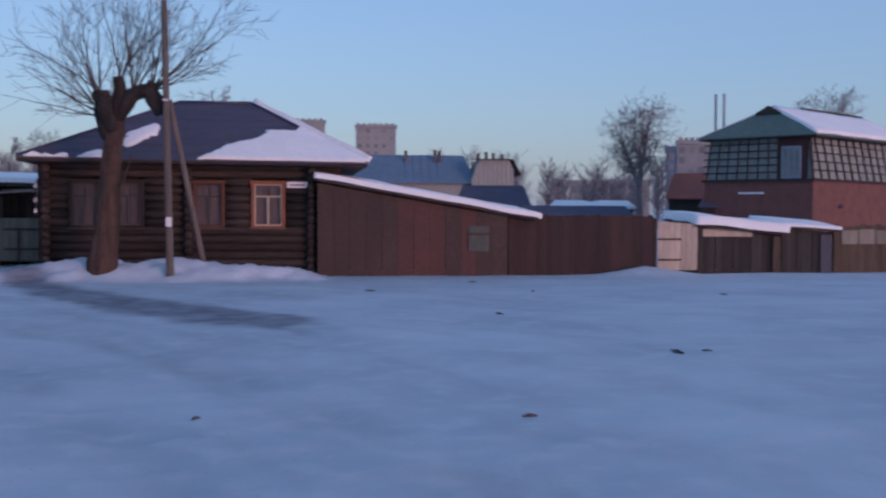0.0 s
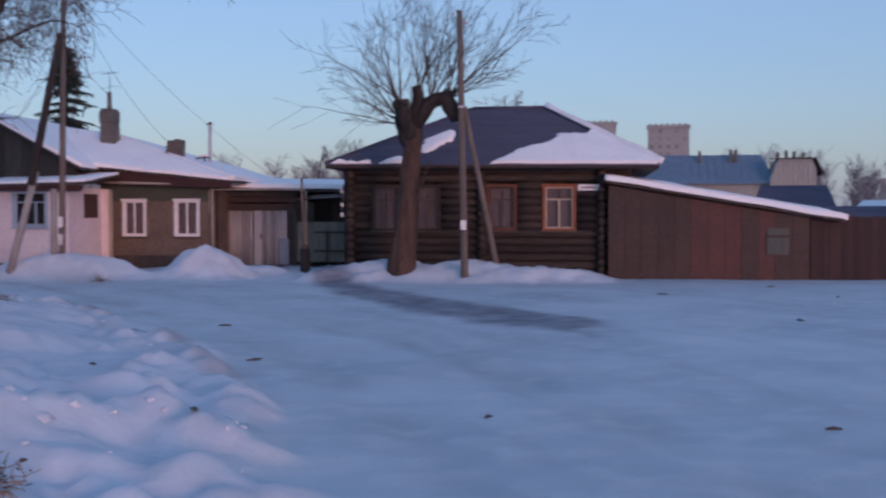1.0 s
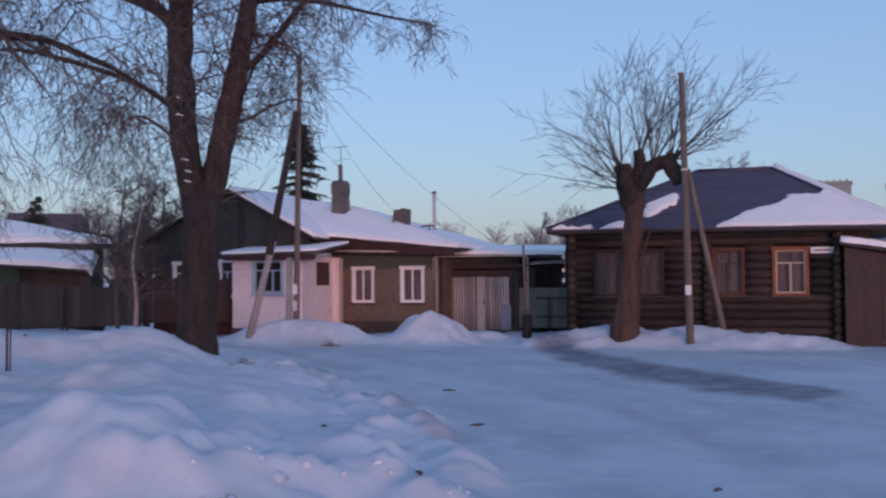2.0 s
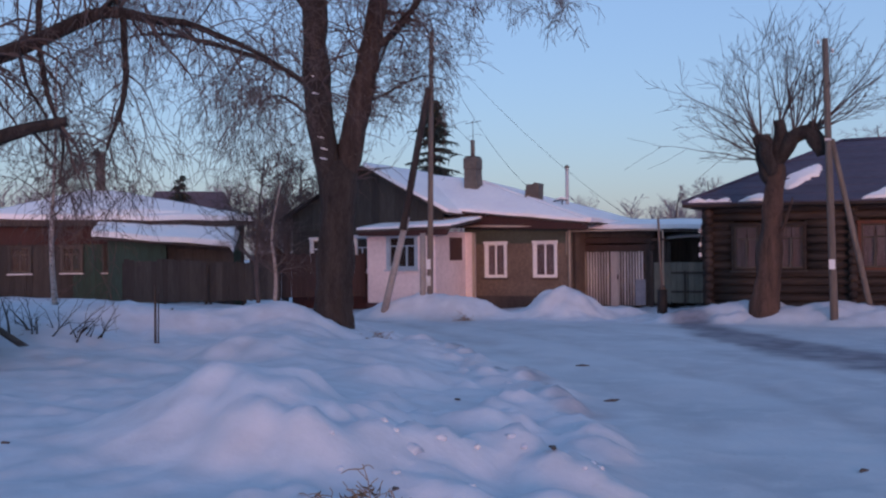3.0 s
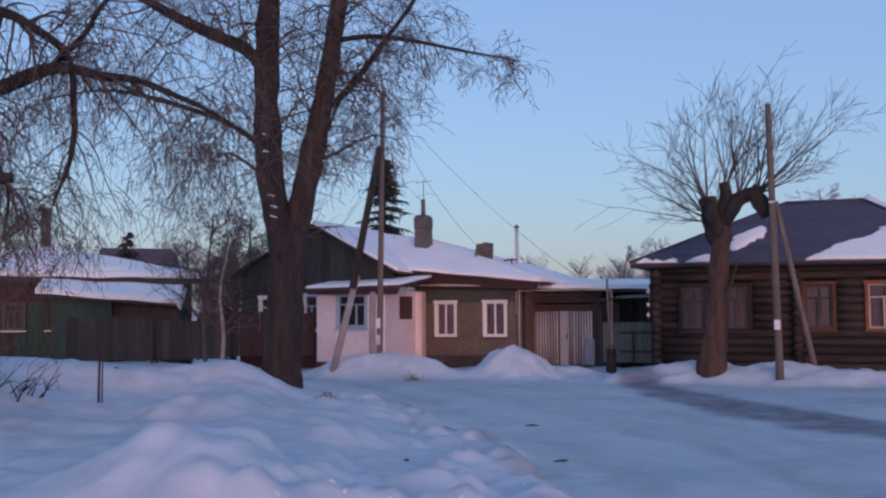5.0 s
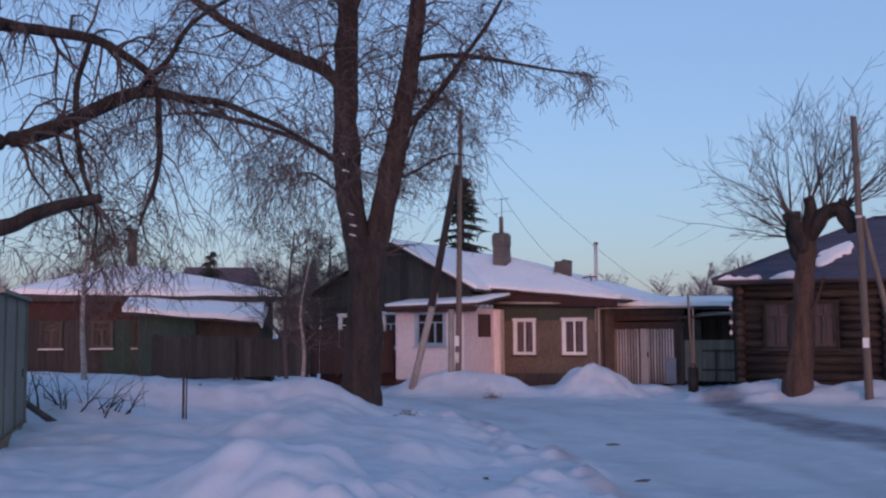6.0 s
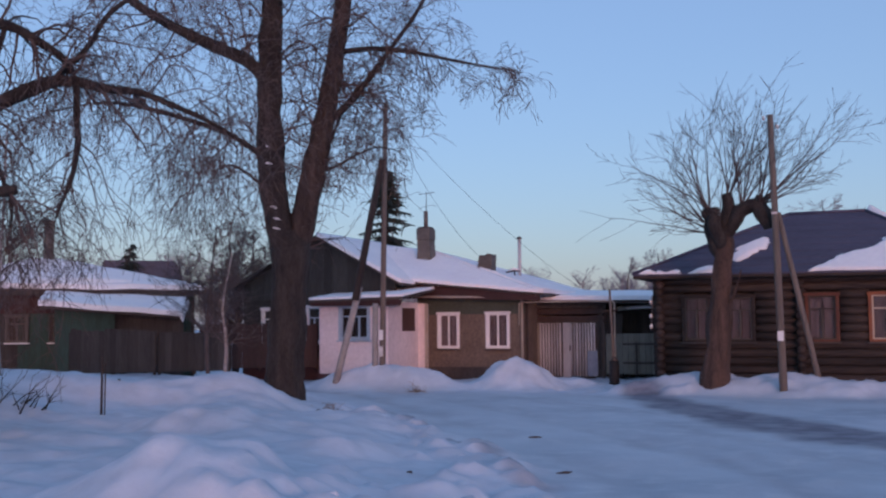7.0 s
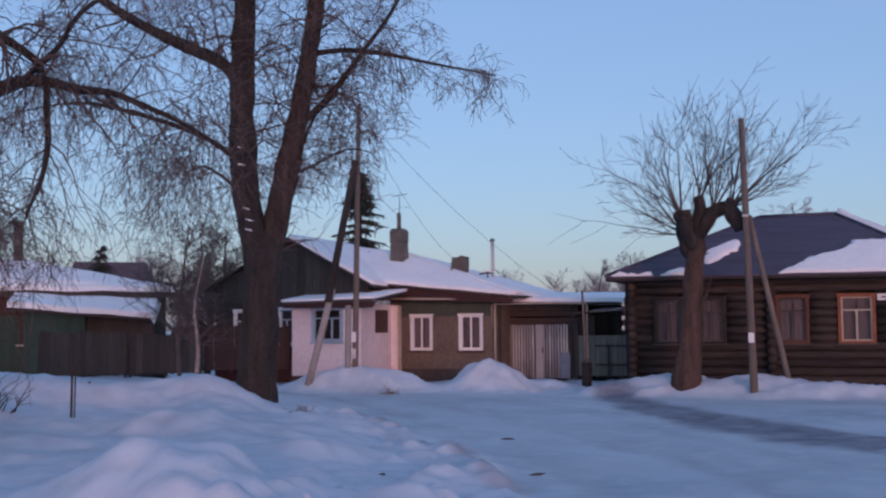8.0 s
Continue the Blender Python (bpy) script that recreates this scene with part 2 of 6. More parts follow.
def prism(poly, y0, y1, bm=None):
    """A polygon in x and z, drawn out from y0 to y1."""
    bm = bm or bmesh.new()
    a, b = [bm.verts.new((x, y0, z)) for x, z in poly], [bm.verts.new((x, y1, z)) for x, z in poly]
    bm.faces.new(a)
    bm.faces.new(b[::-1])
    for i in range(len(poly)):
        j = (i + 1) % len(poly)
        bm.faces.new((a[j], a[i], b[i], b[j]))
    bmesh.ops.recalc_face_normals(bm, faces=bm.faces)
    return bm


def slab(corners, thick):
    """A sheet through a few corners, thickened downwards."""
    bm = bmesh.new()
    a, b = [bm.verts.new(c) for c in corners], [bm.verts.new((c[0], c[1], c[2] - thick)) for c in corners]
    bm.faces.new(a)
    bm.faces.new(b[::-1])
    for i in range(len(corners)):
        j = (i + 1) % len(corners)
        bm.faces.new((a[j], a[i], b[i], b[j]))
    bmesh.ops.recalc_face_normals(bm, faces=bm.faces)
    return bm


class Tubes:
    """Collects tapered tubes into one mesh."""
    def __init__(self):
        self.v, self.f = [], []

    def add(self, pts, radii, sides=6, cap=True, jag=0.0):
        base = len(self.v)
        n = len(pts)
        ref = Vector((0.31, 0.87, 0.2))
        for i, p in enumerate(pts):
            d = (Vector(pts[min(i + 1, n - 1)]) - Vector(pts[max(i - 1, 0)]))
            d = d.normalized() if d.length > 1e-6 else Vector((0, 0, 1))
            s = d.cross(ref)
            s = s.normalized() if s.length > 1e-3 else Vector((1, 0, 0))
            t = d.cross(s)
            for k in range(sides):
                a = 2 * math.pi * k / sides
                r = radii[i]
                if jag:
                    r *= 1 + jag * noise.noise(Vector((math.cos(a) * 2.2 + p[0], math.sin(a) * 2.2 + p[1], p[2] * 1.3))) + jag * 0.5 * noise.noise(Vector((math.cos(a) * 6, math.sin(a) * 6, p[2] * 4)))
                q = Vector(p) + (s * math.cos(a) + t * math.sin(a)) * r
                self.v.append((q.x, q.y, q.z))
        for i in range(n - 1):
            for k in range(sides):
                a, b = base + i * sides + k, base + i * sides + (k + 1) % sides
                self.f.append((a, b, b + sides, a + sides))
        if cap:
            self.f.append(tuple(base + (n - 1) * sides + k for k in range(sides)))
            self.f.append(tuple(base + k for k in reversed(range(sides))))

    def done(self, name, material, parent=None, label="", smooth=True):
        return raw(name, self.v, self.f, material, parent, label, smooth)


def tube(name, pts, radii, material, parent=None, label="", sides=10, jag=0.0):
    t = Tubes()
    t.add(pts, radii, sides, True, jag)
    return t.done(name, material, parent, label)


def curve_through(pts, steps=6):
    """A smooth line through a few points."""
    P = [Vector(p) for p in pts]
    P = [P[0] * 2 - P[1]] + P + [P[-1] * 2 - P[-2]]
    out = []
    for i in range(1, len(P) - 2):
        for k in range(steps):
            t = k / steps
            a, b, c, d = P[i - 1], P[i], P[i + 1], P[i + 2]
            out.append(0.5 * ((2 * b) + (c - a) * t + (2 * a - 5 * b + 4 * c - d) * t * t + (3 * b - a - 3 * c + d) * t ** 3))
    out.append(P[-2])
    return out


def nz(x, y, z=0.0):
    return noise.noise(Vector((x, y, z)))


def snow_on(name, quad, inside, thick, parent=None, label="", res=0.16, soft=0.25, material=None):
    """Snow lying on a slope: quad is its four corners in turn; inside(s, t) says in metres how far within the snow's edge a place is."""
    a, b, c, d = [Vector(q) for q in quad]
    w, h = max((b - a).length, (c - d).length), max((d - a).length, (c - b).length)
    nx, ny = max(2, int(w / res)), max(2, int(h / res))
    nrm = (b - a).cross(d - a).normalized()
    if nrm.z < 0:
        nrm.negate()
    V, keep, F = [], [], []
    for j in range(ny + 1):
        for i in range(nx + 1):
            s, t = i / nx, j / ny
            p = (a * (1 - s) + b * s) * (1 - t) + (d * (1 - s) + c * s) * t
            m = inside(s, t) + 0.22 * nz(p.x * 1.1, p.y * 1.1, p.z * 1.1) + 0.08 * nz(p.x * 4, p.y * 4, p.z * 4)
            k = min(1.0, max(0.0, m / soft))
            up = thick * (k * (2 - k)) * (1 + 0.25 * nz(p.x * 0.8, p.y * 0.8, 3)) - (0.03 if m <= 0 else 0.0)
            V.append(tuple(p + nrm * up))
            keep.append(m > 0)
    for j in range(ny):
        for i in range(nx):
            q = (j * (nx + 1) + i, j * (nx + 1) + i + 1, (j + 1) * (nx + 1) + i + 1, (j + 1) * (nx + 1) + i)
            if any(keep[k] for k in q):
                F.append(q)
    # a rim round the sheet, so that the snow has an edge of its own
    count = {}
    for q in F:
        for k in range(4):
            e = (q[k], q[(k + 1) % 4])
            count[tuple(sorted(e))] = count.get(tuple(sorted(e)), []) + [e]
    low = {}
    for es in count.values():
        if len(es) == 1:
            for v in es[0]:
                if v not in low:
                    low[v] = len(V)
                    V.append(tuple(Vector(V[v]) - nrm * thick * 0.9))
            p, q = es[0]
            F.append((q, p, low[p], low[q]))
    return raw(name, V, F, material or M_SNOW, parent, label, True)


# ---- ground: one snowy sheet out to the horizon ----
def smooth(a, b, v):
    t = min(1.0, max(0.0, (v - a) / (b - a)))
    return t * t * (3 - 2 * t)


def bank_edge(y):
    """Where the driven part ends and the loose snow of the verge begins."""
    return float(np.interp(y, [-30, 2, 5, 7, 9, 11, 14, 18, 22, 27, 31, 36, 60], [-1.0, -1.0, -1.3, -1.8, -2.6, -3.5, -5.0, -8.0, -11.0, -15.5, -22, -34, -60]))


# heaps: x, y, radius along x, radius along y, height
HEAPS = [
    (-5.35, 7.55, 0.80, 0.95, 0.50), (-6.1, 7.3, 0.8, 0.7, 0.20), (-4.2, 6.9, 0.6, 0.5, 0.20), (-14.6, 13.5, 1.3, 0.8, 0.32),
    (-4.1, 9.7, 0.35, 0.4, 0.16), (-3.6, 8.2, 0.4, 0.35, 0.14), (-3.0, 8.0, 0.35, 0.3, 0.14), (-3.9, 7.5, 0.5, 0.3, 0.14),
    (-4.6, 11.6, 0.35, 0.7, 0.14), (-6.7, 12.6, 0.35, 0.7, 0.18), (-9.7, 13.9, 1.0, 0.8, 0.36), (-9.0, 17.2, 0.8, 0.9, 0.15),
    (-13.95, 29.7, 1.35, 1.0, 0.66), (-11.0, 30.9, 1.15, 1.0, 0.90), (-9.6, 32.4, 0.9, 0.8, 0.25), (-15.9, 29.6, 1.3, 0.8, 0.55),
    (-6.2, 30.2, 1.3, 0.9, 0.42), (-4.3, 29.9, 1.4, 0.9, 0.40), (-2.2, 30.0, 1.5, 0.9, 0.42), (-0.4, 30.3, 0.9, 0.7, 0.30),
    (-6.0, 29.1, 0.25, 0.2, 0.14), (-5.6, 29.2, 0.2, 0.2, 0.12), (-1.6, 29.2, 0.3, 0.2, 0.1), (-2.9, 28.9, 0.35, 0.25, 0.1), (-7.3, 29.6, 0.5, 0.4, 0.2), (10.9, 31.5, 1.1, 0.7, 0.28), (15.6, 31.2, 1.5, 0.8, 0.12), (-17.6, 19.4, 2.0, 1.5, 0.35), (-21.0, 22.0, 2.0, 2.0, 0.25), (-15.8, 13.6, 1.2, 1.0, 0.2)]


CLODS = []
_r = random.Random(4)
for _k in range(330):
    _y = _r.gauss(7.6, 1.1) if _k < 230 else _r.uniform(9, 21)
    _x = bank_edge(_y) - abs(_r.gauss(1.3, 0.9) if _k < 230 else _r.gauss(0, 0.6)) - 0.2
    _s = _r.uniform(0.07, 0.16) if _k % 5 else _r.uniform(0.18, 0.3)
    CLODS.append((_x, _y, _s * _r.uniform(0.8, 1.5), _s, _s * _r.uniform(0.3, 0.75)))


def ground_z(x, y):
    inn = (bank_edge(y) - x) * 0.72
    far = smooth(45, 60, math.hypot(x, y))
    field = smooth(-0.1, 2.4, inn) * 0.34 + smooth(2.0, 12.0, inn) * 0.36
    z = field * (1 - 0.6 * far)
    # the ploughed ridge before the big tree
    for (x0, y0), (x1, y1), hh, ww in (((-17.2, 14.0), (-12.4, 18.2), 0.50, 0.95), ((-12.4, 18.2), (-10.9, 16.0), 0.16, 0.8)):
        dx, dy = x1 - x0, y1 - y0
        t = ((x - x0) * dx + (y - y0) * dy) / (dx * dx + dy * dy)
        tc = min(1.0, max(0.0, t))
        dd = math.hypot(x - x0 - tc * dx, y - y0 - tc * dy)
        z += hh * math.exp(-(dd / ww) ** 2)
    for hx, hy, rx, ry, hh in HEAPS:
        u, v = (x - hx) / rx, (y - hy) / ry
        if abs(u) < 3 and abs(v) < 3:
            z += hh * math.exp(-(u * u + v * v) ** 1.35) * (1 + 0.25 * nz(x * 1.7, y * 1.7, 5))
    if -13 < x < 0 and 4.5 < y < 22:
        clod = 0.0
        for hx, hy, rx, ry, hh in CLODS:
            u, v = (x - hx) / rx, (y - hy) / ry
            if abs(u) < 1.6 and abs(v) < 1.6:
                clod = max(clod, hh * max(0.0, 1 - (u * u + v * v) * 0.6) ** 1.2)
        z += clod * (1 + 0.35 * nz(x * 6, y * 6, 17)) + (0.03 * abs(nz(x * 8, y * 8, 18)) if clod > 0 else 0.0)
    loose = smooth(-0.4, 0.8, inn) + smooth(29.0, 30.0, y) * smooth(-16, -14, x) * (1 - smooth(0.5, 1.5, x))
    loose = min(1.0, loose)
    z += loose * (0.12 * nz(x * 0.9, y * 0.9, 1) + 0.05 * nz(x * 2.7, y * 2.7, 2) + (0.03 + 0.05 * smooth(27, 29, y)) * abs(nz(x * 5, y * 5, 3))) * (1 - far)
    z += (1 - loose) * (0.025 * nz(x * 0.5, y * 0.5, 7) + 0.012 * nz(x * 2.0, y * 2.0, 8)) * (1 - far)
    # a broken crust thrown up along the edge of the verge
    if 9 < y < 21:
        z += 0.13 * math.exp(-((inn - 0.05) / 0.24) ** 2) * max(0.0, 0.35 + 1.3 * nz(x * 0.7, y * 0.7, 14)) * (1 + 0.5 * nz(x * 4, y * 4, 15))
    # wheel ruts curving past the verge
    for off, dep in ((0.9, 0.035), (2.5, 0.03)):
        z -= dep * math.exp(-((-inn - off) / 0.25) ** 2) * (1 - far)
    return z


def ground_masks(x, y):
    inn = (bank_edge(y) - x) * 0.72 + 0.5 * nz(x * 0.6, y * 0.6, 9)
    packed = 1 - smooth(-0.5, 0.5, inn)
    packed *= 1 - smooth(28.3, 29.6, y + 0.5 * nz(x * 0.7, 2, 2)) * (1 - smooth(0.6, 1.6, x))
    packed *= 1 - 0.8 * smooth(30.0, 31.0, y)
    # icy strip
    cx = float(np.interp(y, [16.5, 18, 19.5, 21.5, 24, 28, 32], [0.2, -0.4, -1.2, -2.6, -4.2, -6.3, -7.6]))
    wd = float(np.interp(y, [16.5, 17.2, 19, 22, 26, 30, 34], [0.0, 0.55, 1.25, 1.2, 0.9, 0.7, 0.3]))
    d = abs(x - cx) - wd + 0.55 * nz(x * 0.8, y * 0.55, 11) + 0.2 * nz(x * 3, y * 1.5, 12)
    ice = (1 - smooth(-0.55, 0.3, d)) if 16.2 < y < 33.5 else 0.0
    for py in (18.2, 14.9, 12.3):
        edge_in = (bank_edge(y) - x) * 0.72
        dirt = max(0.0, 1 - ((edge_in - 0.12) / 0.26) ** 2 - ((y - py) / 0.95) ** 2 + 0.5 * nz(x * 3, y * 3, 51))
        ice = max(ice, 0.5 * min(1.0, dirt))
    ruts = sum(math.exp(-((-(bank_edge(y) - x) * 0.72 - o) / 0.3) ** 2) for o in (0.9, 2.5)) * 0.25
    edge = 0.8 * math.exp(-((inn - 0.1) / 0.28) ** 2) * max(0.0, nz(x * 1.4, y * 1.4, 41) + 0.15) if 8 < y < 21 else 0.0
    return min(1.0, packed), min(1.0, edge + 0.30 * packed * max(0.0, nz(inn * 1.6, y * 0.1, 31) + 0.45 * nz(inn * 5, y * 0.3, 33)) + ice * (0.95 + 0.5 * nz(x * 1.3, y * 0.6, 21)) + ruts * packed * (0.5 + nz(x, y * 0.5, 4)))


def axis(fine_lo, fine_hi, step, far):
    mid = list(np.arange(fine_lo, fine_hi + 1e-6, step))
    grow, v, s = [], 0.0, step
    while v < far:
        s *= 1.22
        v += s
        grow.append(v)
    return [fine_lo - g for g in reversed(grow)] + mid + [fine_hi + g for g in grow]


def build_ground():
    xs, ys = axis(-19, 3, 0.09, 4000), axis(4.5, 33, 0.1, 4000)
    V, pk, ic = [], [], []
    for y in ys:
        for x in xs:
            V.append((x, y, ground_z(x, y)))
            p, i = ground_masks(x, y)
            pk.append(p)
            ic.append(i)
    n = len(xs)
    F = [(j * n + i, j * n + i + 1, (j + 1) * n + i + 1, (j + 1) * n + i) for j in range(len(ys) - 1) for i in range(n - 1)]
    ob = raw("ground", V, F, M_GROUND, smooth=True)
    for name, vals in (("packed", pk), ("ice", ic)):
        a = ob.data.attributes.new(name, 'FLOAT', 'POINT')
        a.data.foreach_set("value", vals)
    tagged(ob, "snow-covered ground with a packed icy road and ploughed banks", "ground", kind="structure")


build_ground()


# ---- windows ----
def window(parent, x0, x1, z0, z1, y, casing, frame_mat, sashes=2, cas=0.09, fanlight=0.3, sill=M_FRAME, curtain=True, sill_label=""):
    """A cased window in a wall whose face is at y, seen from smaller y."""
    bm = bmesh.new()
    box(x0, x0 + cas, y - 0.05, y + 0.12, z0, z1, 0.008, bm)
    box(x1 - cas, x1, y - 0.05, y + 0.12, z0, z1, 0.008, bm)
    box(x0 - 0.03, x1 + 0.03, y - 0.07, y + 0.12, z1 - 0.002, z1 + cas, 0.008, bm)
    box(x0 + cas, x1 - cas, y - 0.045, y + 0.12, z0, z0 + cas * 0.7, 0.008, bm)
    win = part("window", bm, casing, parent)
    part("sill", box(x0 - 0.04, x1 + 0.04, y - 0.13, y + 0.02, z0 - 0.05, z0 - 0.004, 0.008), sill, win, sill_label)
    ix0, ix1, iz0, iz1 = x0 + cas, x1 - cas, z0 + cas * 0.7, z1
    fl = iz1 - (iz1 - iz0) * fanlight if fanlight else iz1
    bars = bmesh.new()
    t = 0.045
    for k in range(sashes + 1):
        cx = ix0 + (ix1 - ix0) * k / sashes
        lo, hi = (cx, cx + t) if k == 0 else ((cx - t, cx) if k == sashes else (cx - t * 0.7, cx + t * 0.7))
        box(lo, hi, y + 0.0, y + 0.06, iz0, fl if 0 < k < sashes else iz1, 0, bars)
    for zz in ([iz0 + t / 2, iz1 - t / 2] + ([fl] if fanlight else [])):
        box(ix0 + t, ix1 - t, y + 0.003, y + 0.057, zz - t / 2, zz + t / 2, 0, bars)
    part("frame", bars, frame_mat, win)
    for k in range(sashes):
        a, b = ix0 + (ix1 - ix0) * k / sashes, ix0 + (ix1 - ix0) * (k + 1) / sashes
        part("pane", box(a + 0.01, b - 0.01, y + 0.03, y + 0.036, iz0 + 0.01, fl - 0.01), M_PANE, win)
    if fanlight:
        part("pane", box(ix0 + 0.01, ix1 - 0.01, y + 0.03, y + 0.036, fl + 0.01, iz1 - 0.01), M_PANE, win)
    if curtain:
        bm = bmesh.new()
        n = 28
        for lo, hi in ((0.0, 0.475), (0.525, 1.0)):
            rows = []
            for zz, squeeze in ((iz0, 1.0), (iz0 + (iz1 - iz0) * 0.5, 0.93), (iz1, 1.05)):
                rows.append([])
                for k in range(n + 1):
                    f = k / n
                    f = f * squeeze if lo == 0 else 1 - (1 - f) * squeeze
                    xx = ix0 + (ix1 - ix0) * (lo + (hi - lo) * f)
                    rows[-1].append(bm.verts.new((xx, y + 0.12 + 0.018 * math.sin(k * 1.4), zz)))
            for r in range(2):
                for k in range(n):
                    bm.faces.new((rows[r][k], rows[r][k + 1], rows[r + 1][k + 1], rows[r + 1][k]))
        part("curtain", bm, M_CURTAIN, win, "pale gathered net curtain", True)
    return win


def pane_material():
    m = bpy.data.materials.new("clear_pane")
    m.use_nodes = True
    nt = m.node_tree
    for n in list(nt.nodes):
        if n.type == 'BSDF_PRINCIPLED':
            nt.nodes.remove(n)
    out = nt.nodes["Material Output"]
    fr = nt.nodes.new("ShaderNodeFresnel")
    fr.inputs[0].default_value = 1.3
    tr, gl, mx = nt.nodes.new("ShaderNodeBsdfTransparent"), nt.nodes.new("ShaderNodeBsdfGlossy"), nt.nodes.new("ShaderNodeMixShader")
    tr.inputs[0].default_value = (0.78, 0.78, 0.80, 1)
    gl.inputs["Roughness"].default_value = 0.5
    nt.links.new(fr.outputs[0], mx.inputs[0])
    nt.links.new(tr.outputs[0], mx.inputs[1])
    nt.links.new(gl.outputs[0], mx.inputs[2])
    nt.links.new(mx.outputs[0], out.inputs[0])
    return m


M_PANE = pane_material()


# ---- the log house ----
def log_house():
    h = thing("log_house", "old dark log house with a hipped slate roof half under snow", "house", (-2.7, 32, 0))
    ox = 2.7
    X0, X1 = -6.85 + ox, 1.35 + ox
    wins = [(-6.22, -5.38), (-4.98, -4.14), (-2.78, -1.88), (-1.13, -0.15)]
    wins = [(a + ox, b + ox) for a, b in wins]
    z0, z1 = 1.38, 2.66
    # dark slab behind the openings stands in for the unlit rooms
    part("inner_wall", box(X0 + 0.1, X1 - 0.1, 0.34, 0.5, 0, 3.3), M_DARK, h)
    part("side_wall", box(X0 + 0.06, X0 + 0.3, 0.5, 7.3, 0, 3.3), M_DARK, h)
    part("side_wall", box(X1 - 0.3, X1 - 0.06, 0.5, 7.3, 0, 3.3), M_DARK, h)
    part("back_wall", box(X0 + 0.3, X1 - 0.3, 7.1, 7.3, 0, 3.3), M_DARK, h)
    d, z, k = 0.235, 0.12, 0
    while z < 3.25:
        top, bot = z + d / 2, z - d / 2
        cuts = [(X0 - 0.22, X1 + 0.1)]
        if top > z0 + 0.05 and bot < z1 + 0.02:
            cuts, a = [], X0 - 0.22
            for w0, w1 in wins:
                cuts.append((a, w0 + 0.03))
                a = w1 - 0.03
            cuts.append((a, X1 + 0.1))
        for a, b in cuts:
            n = max(2, int((b - a) / 1.2))
            pts = [(a + (b - a) * i / n, 0.12 + 0.012 * nz(a + i, z * 3, 1), z + 0.012 * nz(a + i * 0.7, z * 5, 4)) for i in range(n + 1)]
            tube("log", pts, [0.127 + 0.006 * nz(p[0], z * 9, 2) for p in pts], M_LOG, h, sides=9)
        # ends of the cross wall's logs at the corners and at the middle wall
        for cx in (X0, X1 - 0.75, X0 + 3.95):
            tube("log_end", [(cx, -0.22, z + 0.11), (cx, 0.5, z + 0.11)], [0.118, 0.118], M_LOG, h, sides=9)
        z += d
        k += 1
    for i, (a, b) in enumerate(wins):
        window(h, a, b, z0, z1, 0.0, (M_LOG, M_LOG, M_OCHREDARK, M_ORANGE)[i], M_CREAM if i == 3 else M_GREYWOOD, sill=M_GREYWOOD)
    # service bracket with insulators at the corner
    br = tube("service_bracket", [(X0 - 0.22, -0.05, 2.75), (X0 - 0.26, -0.1, 1.7)], [0.02, 0.02], M_WIRE, h, sides=6)
    for zz in (2.55, 2.15, 1.85):
        tube("insulator", [(X0 - 0.25, -0.14, zz - 0.06), (X0 - 0.25, -0.14, zz + 0.06)], [0.05, 0.04], M_CERAMIC, br, sides=8)
    # street name plate
    pl = part("name_plate", box(-0.10 + ox, 0.52 + ox, -0.045, -0.02, 2.55, 2.73, 0.005), M_FRAME, h, "white enamel name plate")
    part("bar", box(0.0 + ox, 0.42 + ox, -0.049, -0.0455, 2.62, 2.66), M_WIRE, pl)
    # hipped roof
    e = [(-7.5 + ox, -0.6, 3.36), (2.2 + ox, -0.6, 3.28), (2.2 + ox, 6.9, 3.28), (-7.5 + ox, 6.9, 3.36)]
    r = [(-3.45 + ox, 3.15, 5.28), (-1.22 + ox, 3.15, 5.28)]
    part("roof_front", slab([e[0], e[1], r[1], r[0]], 0.05), M_ROOF, h)
    part("roof_side", slab([e[1], e[2], r[1]], 0.05), M_ROOF, h)
    part("roof_side", slab([e[3], e[0], r[0]], 0.05), M_ROOF, h)
    part("roof_back", slab([e[2], e[3], r[0], r[1]], 0.05), M_ROOF, h)
    part("soffit", slab([(e[0][0], -0.58, 3.26), (e[1][0], -0.58, 3.2), (e[1][0], 6.85, 3.2), (e[0][0], 6.85, 3.26)], 0.04), M_DARK, h)
    # fascia in the darker log colour: the eave's shadow is put into it
    part("fascia", prism([(e[0][0], 3.245), (e[1][0], 3.165), (e[1][0], 3.235), (e[0][0], 3.31)], -0.625, -0.595), M_LOG, h)
    # ridge and hip boards, and the slates' battens that show through
    for a, b in ((r[0], r[1]), (e[0], r[0]), (e[1], r[1])):
        tube("ridge_cap", [Vector(a) + Vector((0, 0, 0.02)), Vector(b) + Vector((0, 0, 0.02))], [0.05, 0.05], M_ROOF, h, sides=6)
    A, B, C, D = [Vector(v) for v in (e[0], e[1], r[1], r[0])]
    for i in range(1, 9):
        t = i / 9
        p, q = A.lerp(D, t) + Vector((0, -0.01, 0.012)), B.lerp(C, t) + Vector((0, -0.01, 0.012))
        part("slate_course", slab([p, q, q + Vector((0, 0.09, 0.055)), p + Vector((0, 0.09, 0.055))], 0.02), M_ROOF, h)

    def front_snow(s, t):
        x = s * 9.7 - 7.5 if t == 0 else (A.lerp(D, t)).lerp(B.lerp(C, t), s).x - ox
        top = float(np.interp(x, [-7.6, -7.0, -6.0, -4.9, -4.6, -2.9, -2.4, -1.6, -0.9, -0.7, 0.1, 0.25, 0.5, 2.3], [-0.04, 0.07, 0.02, 0.10, -0.2, -0.12, 0.10, 0.27, 0.42, 0.52, 0.50, 0.6, 0.95, 1.2]))
        m = (top - t) * 3.2
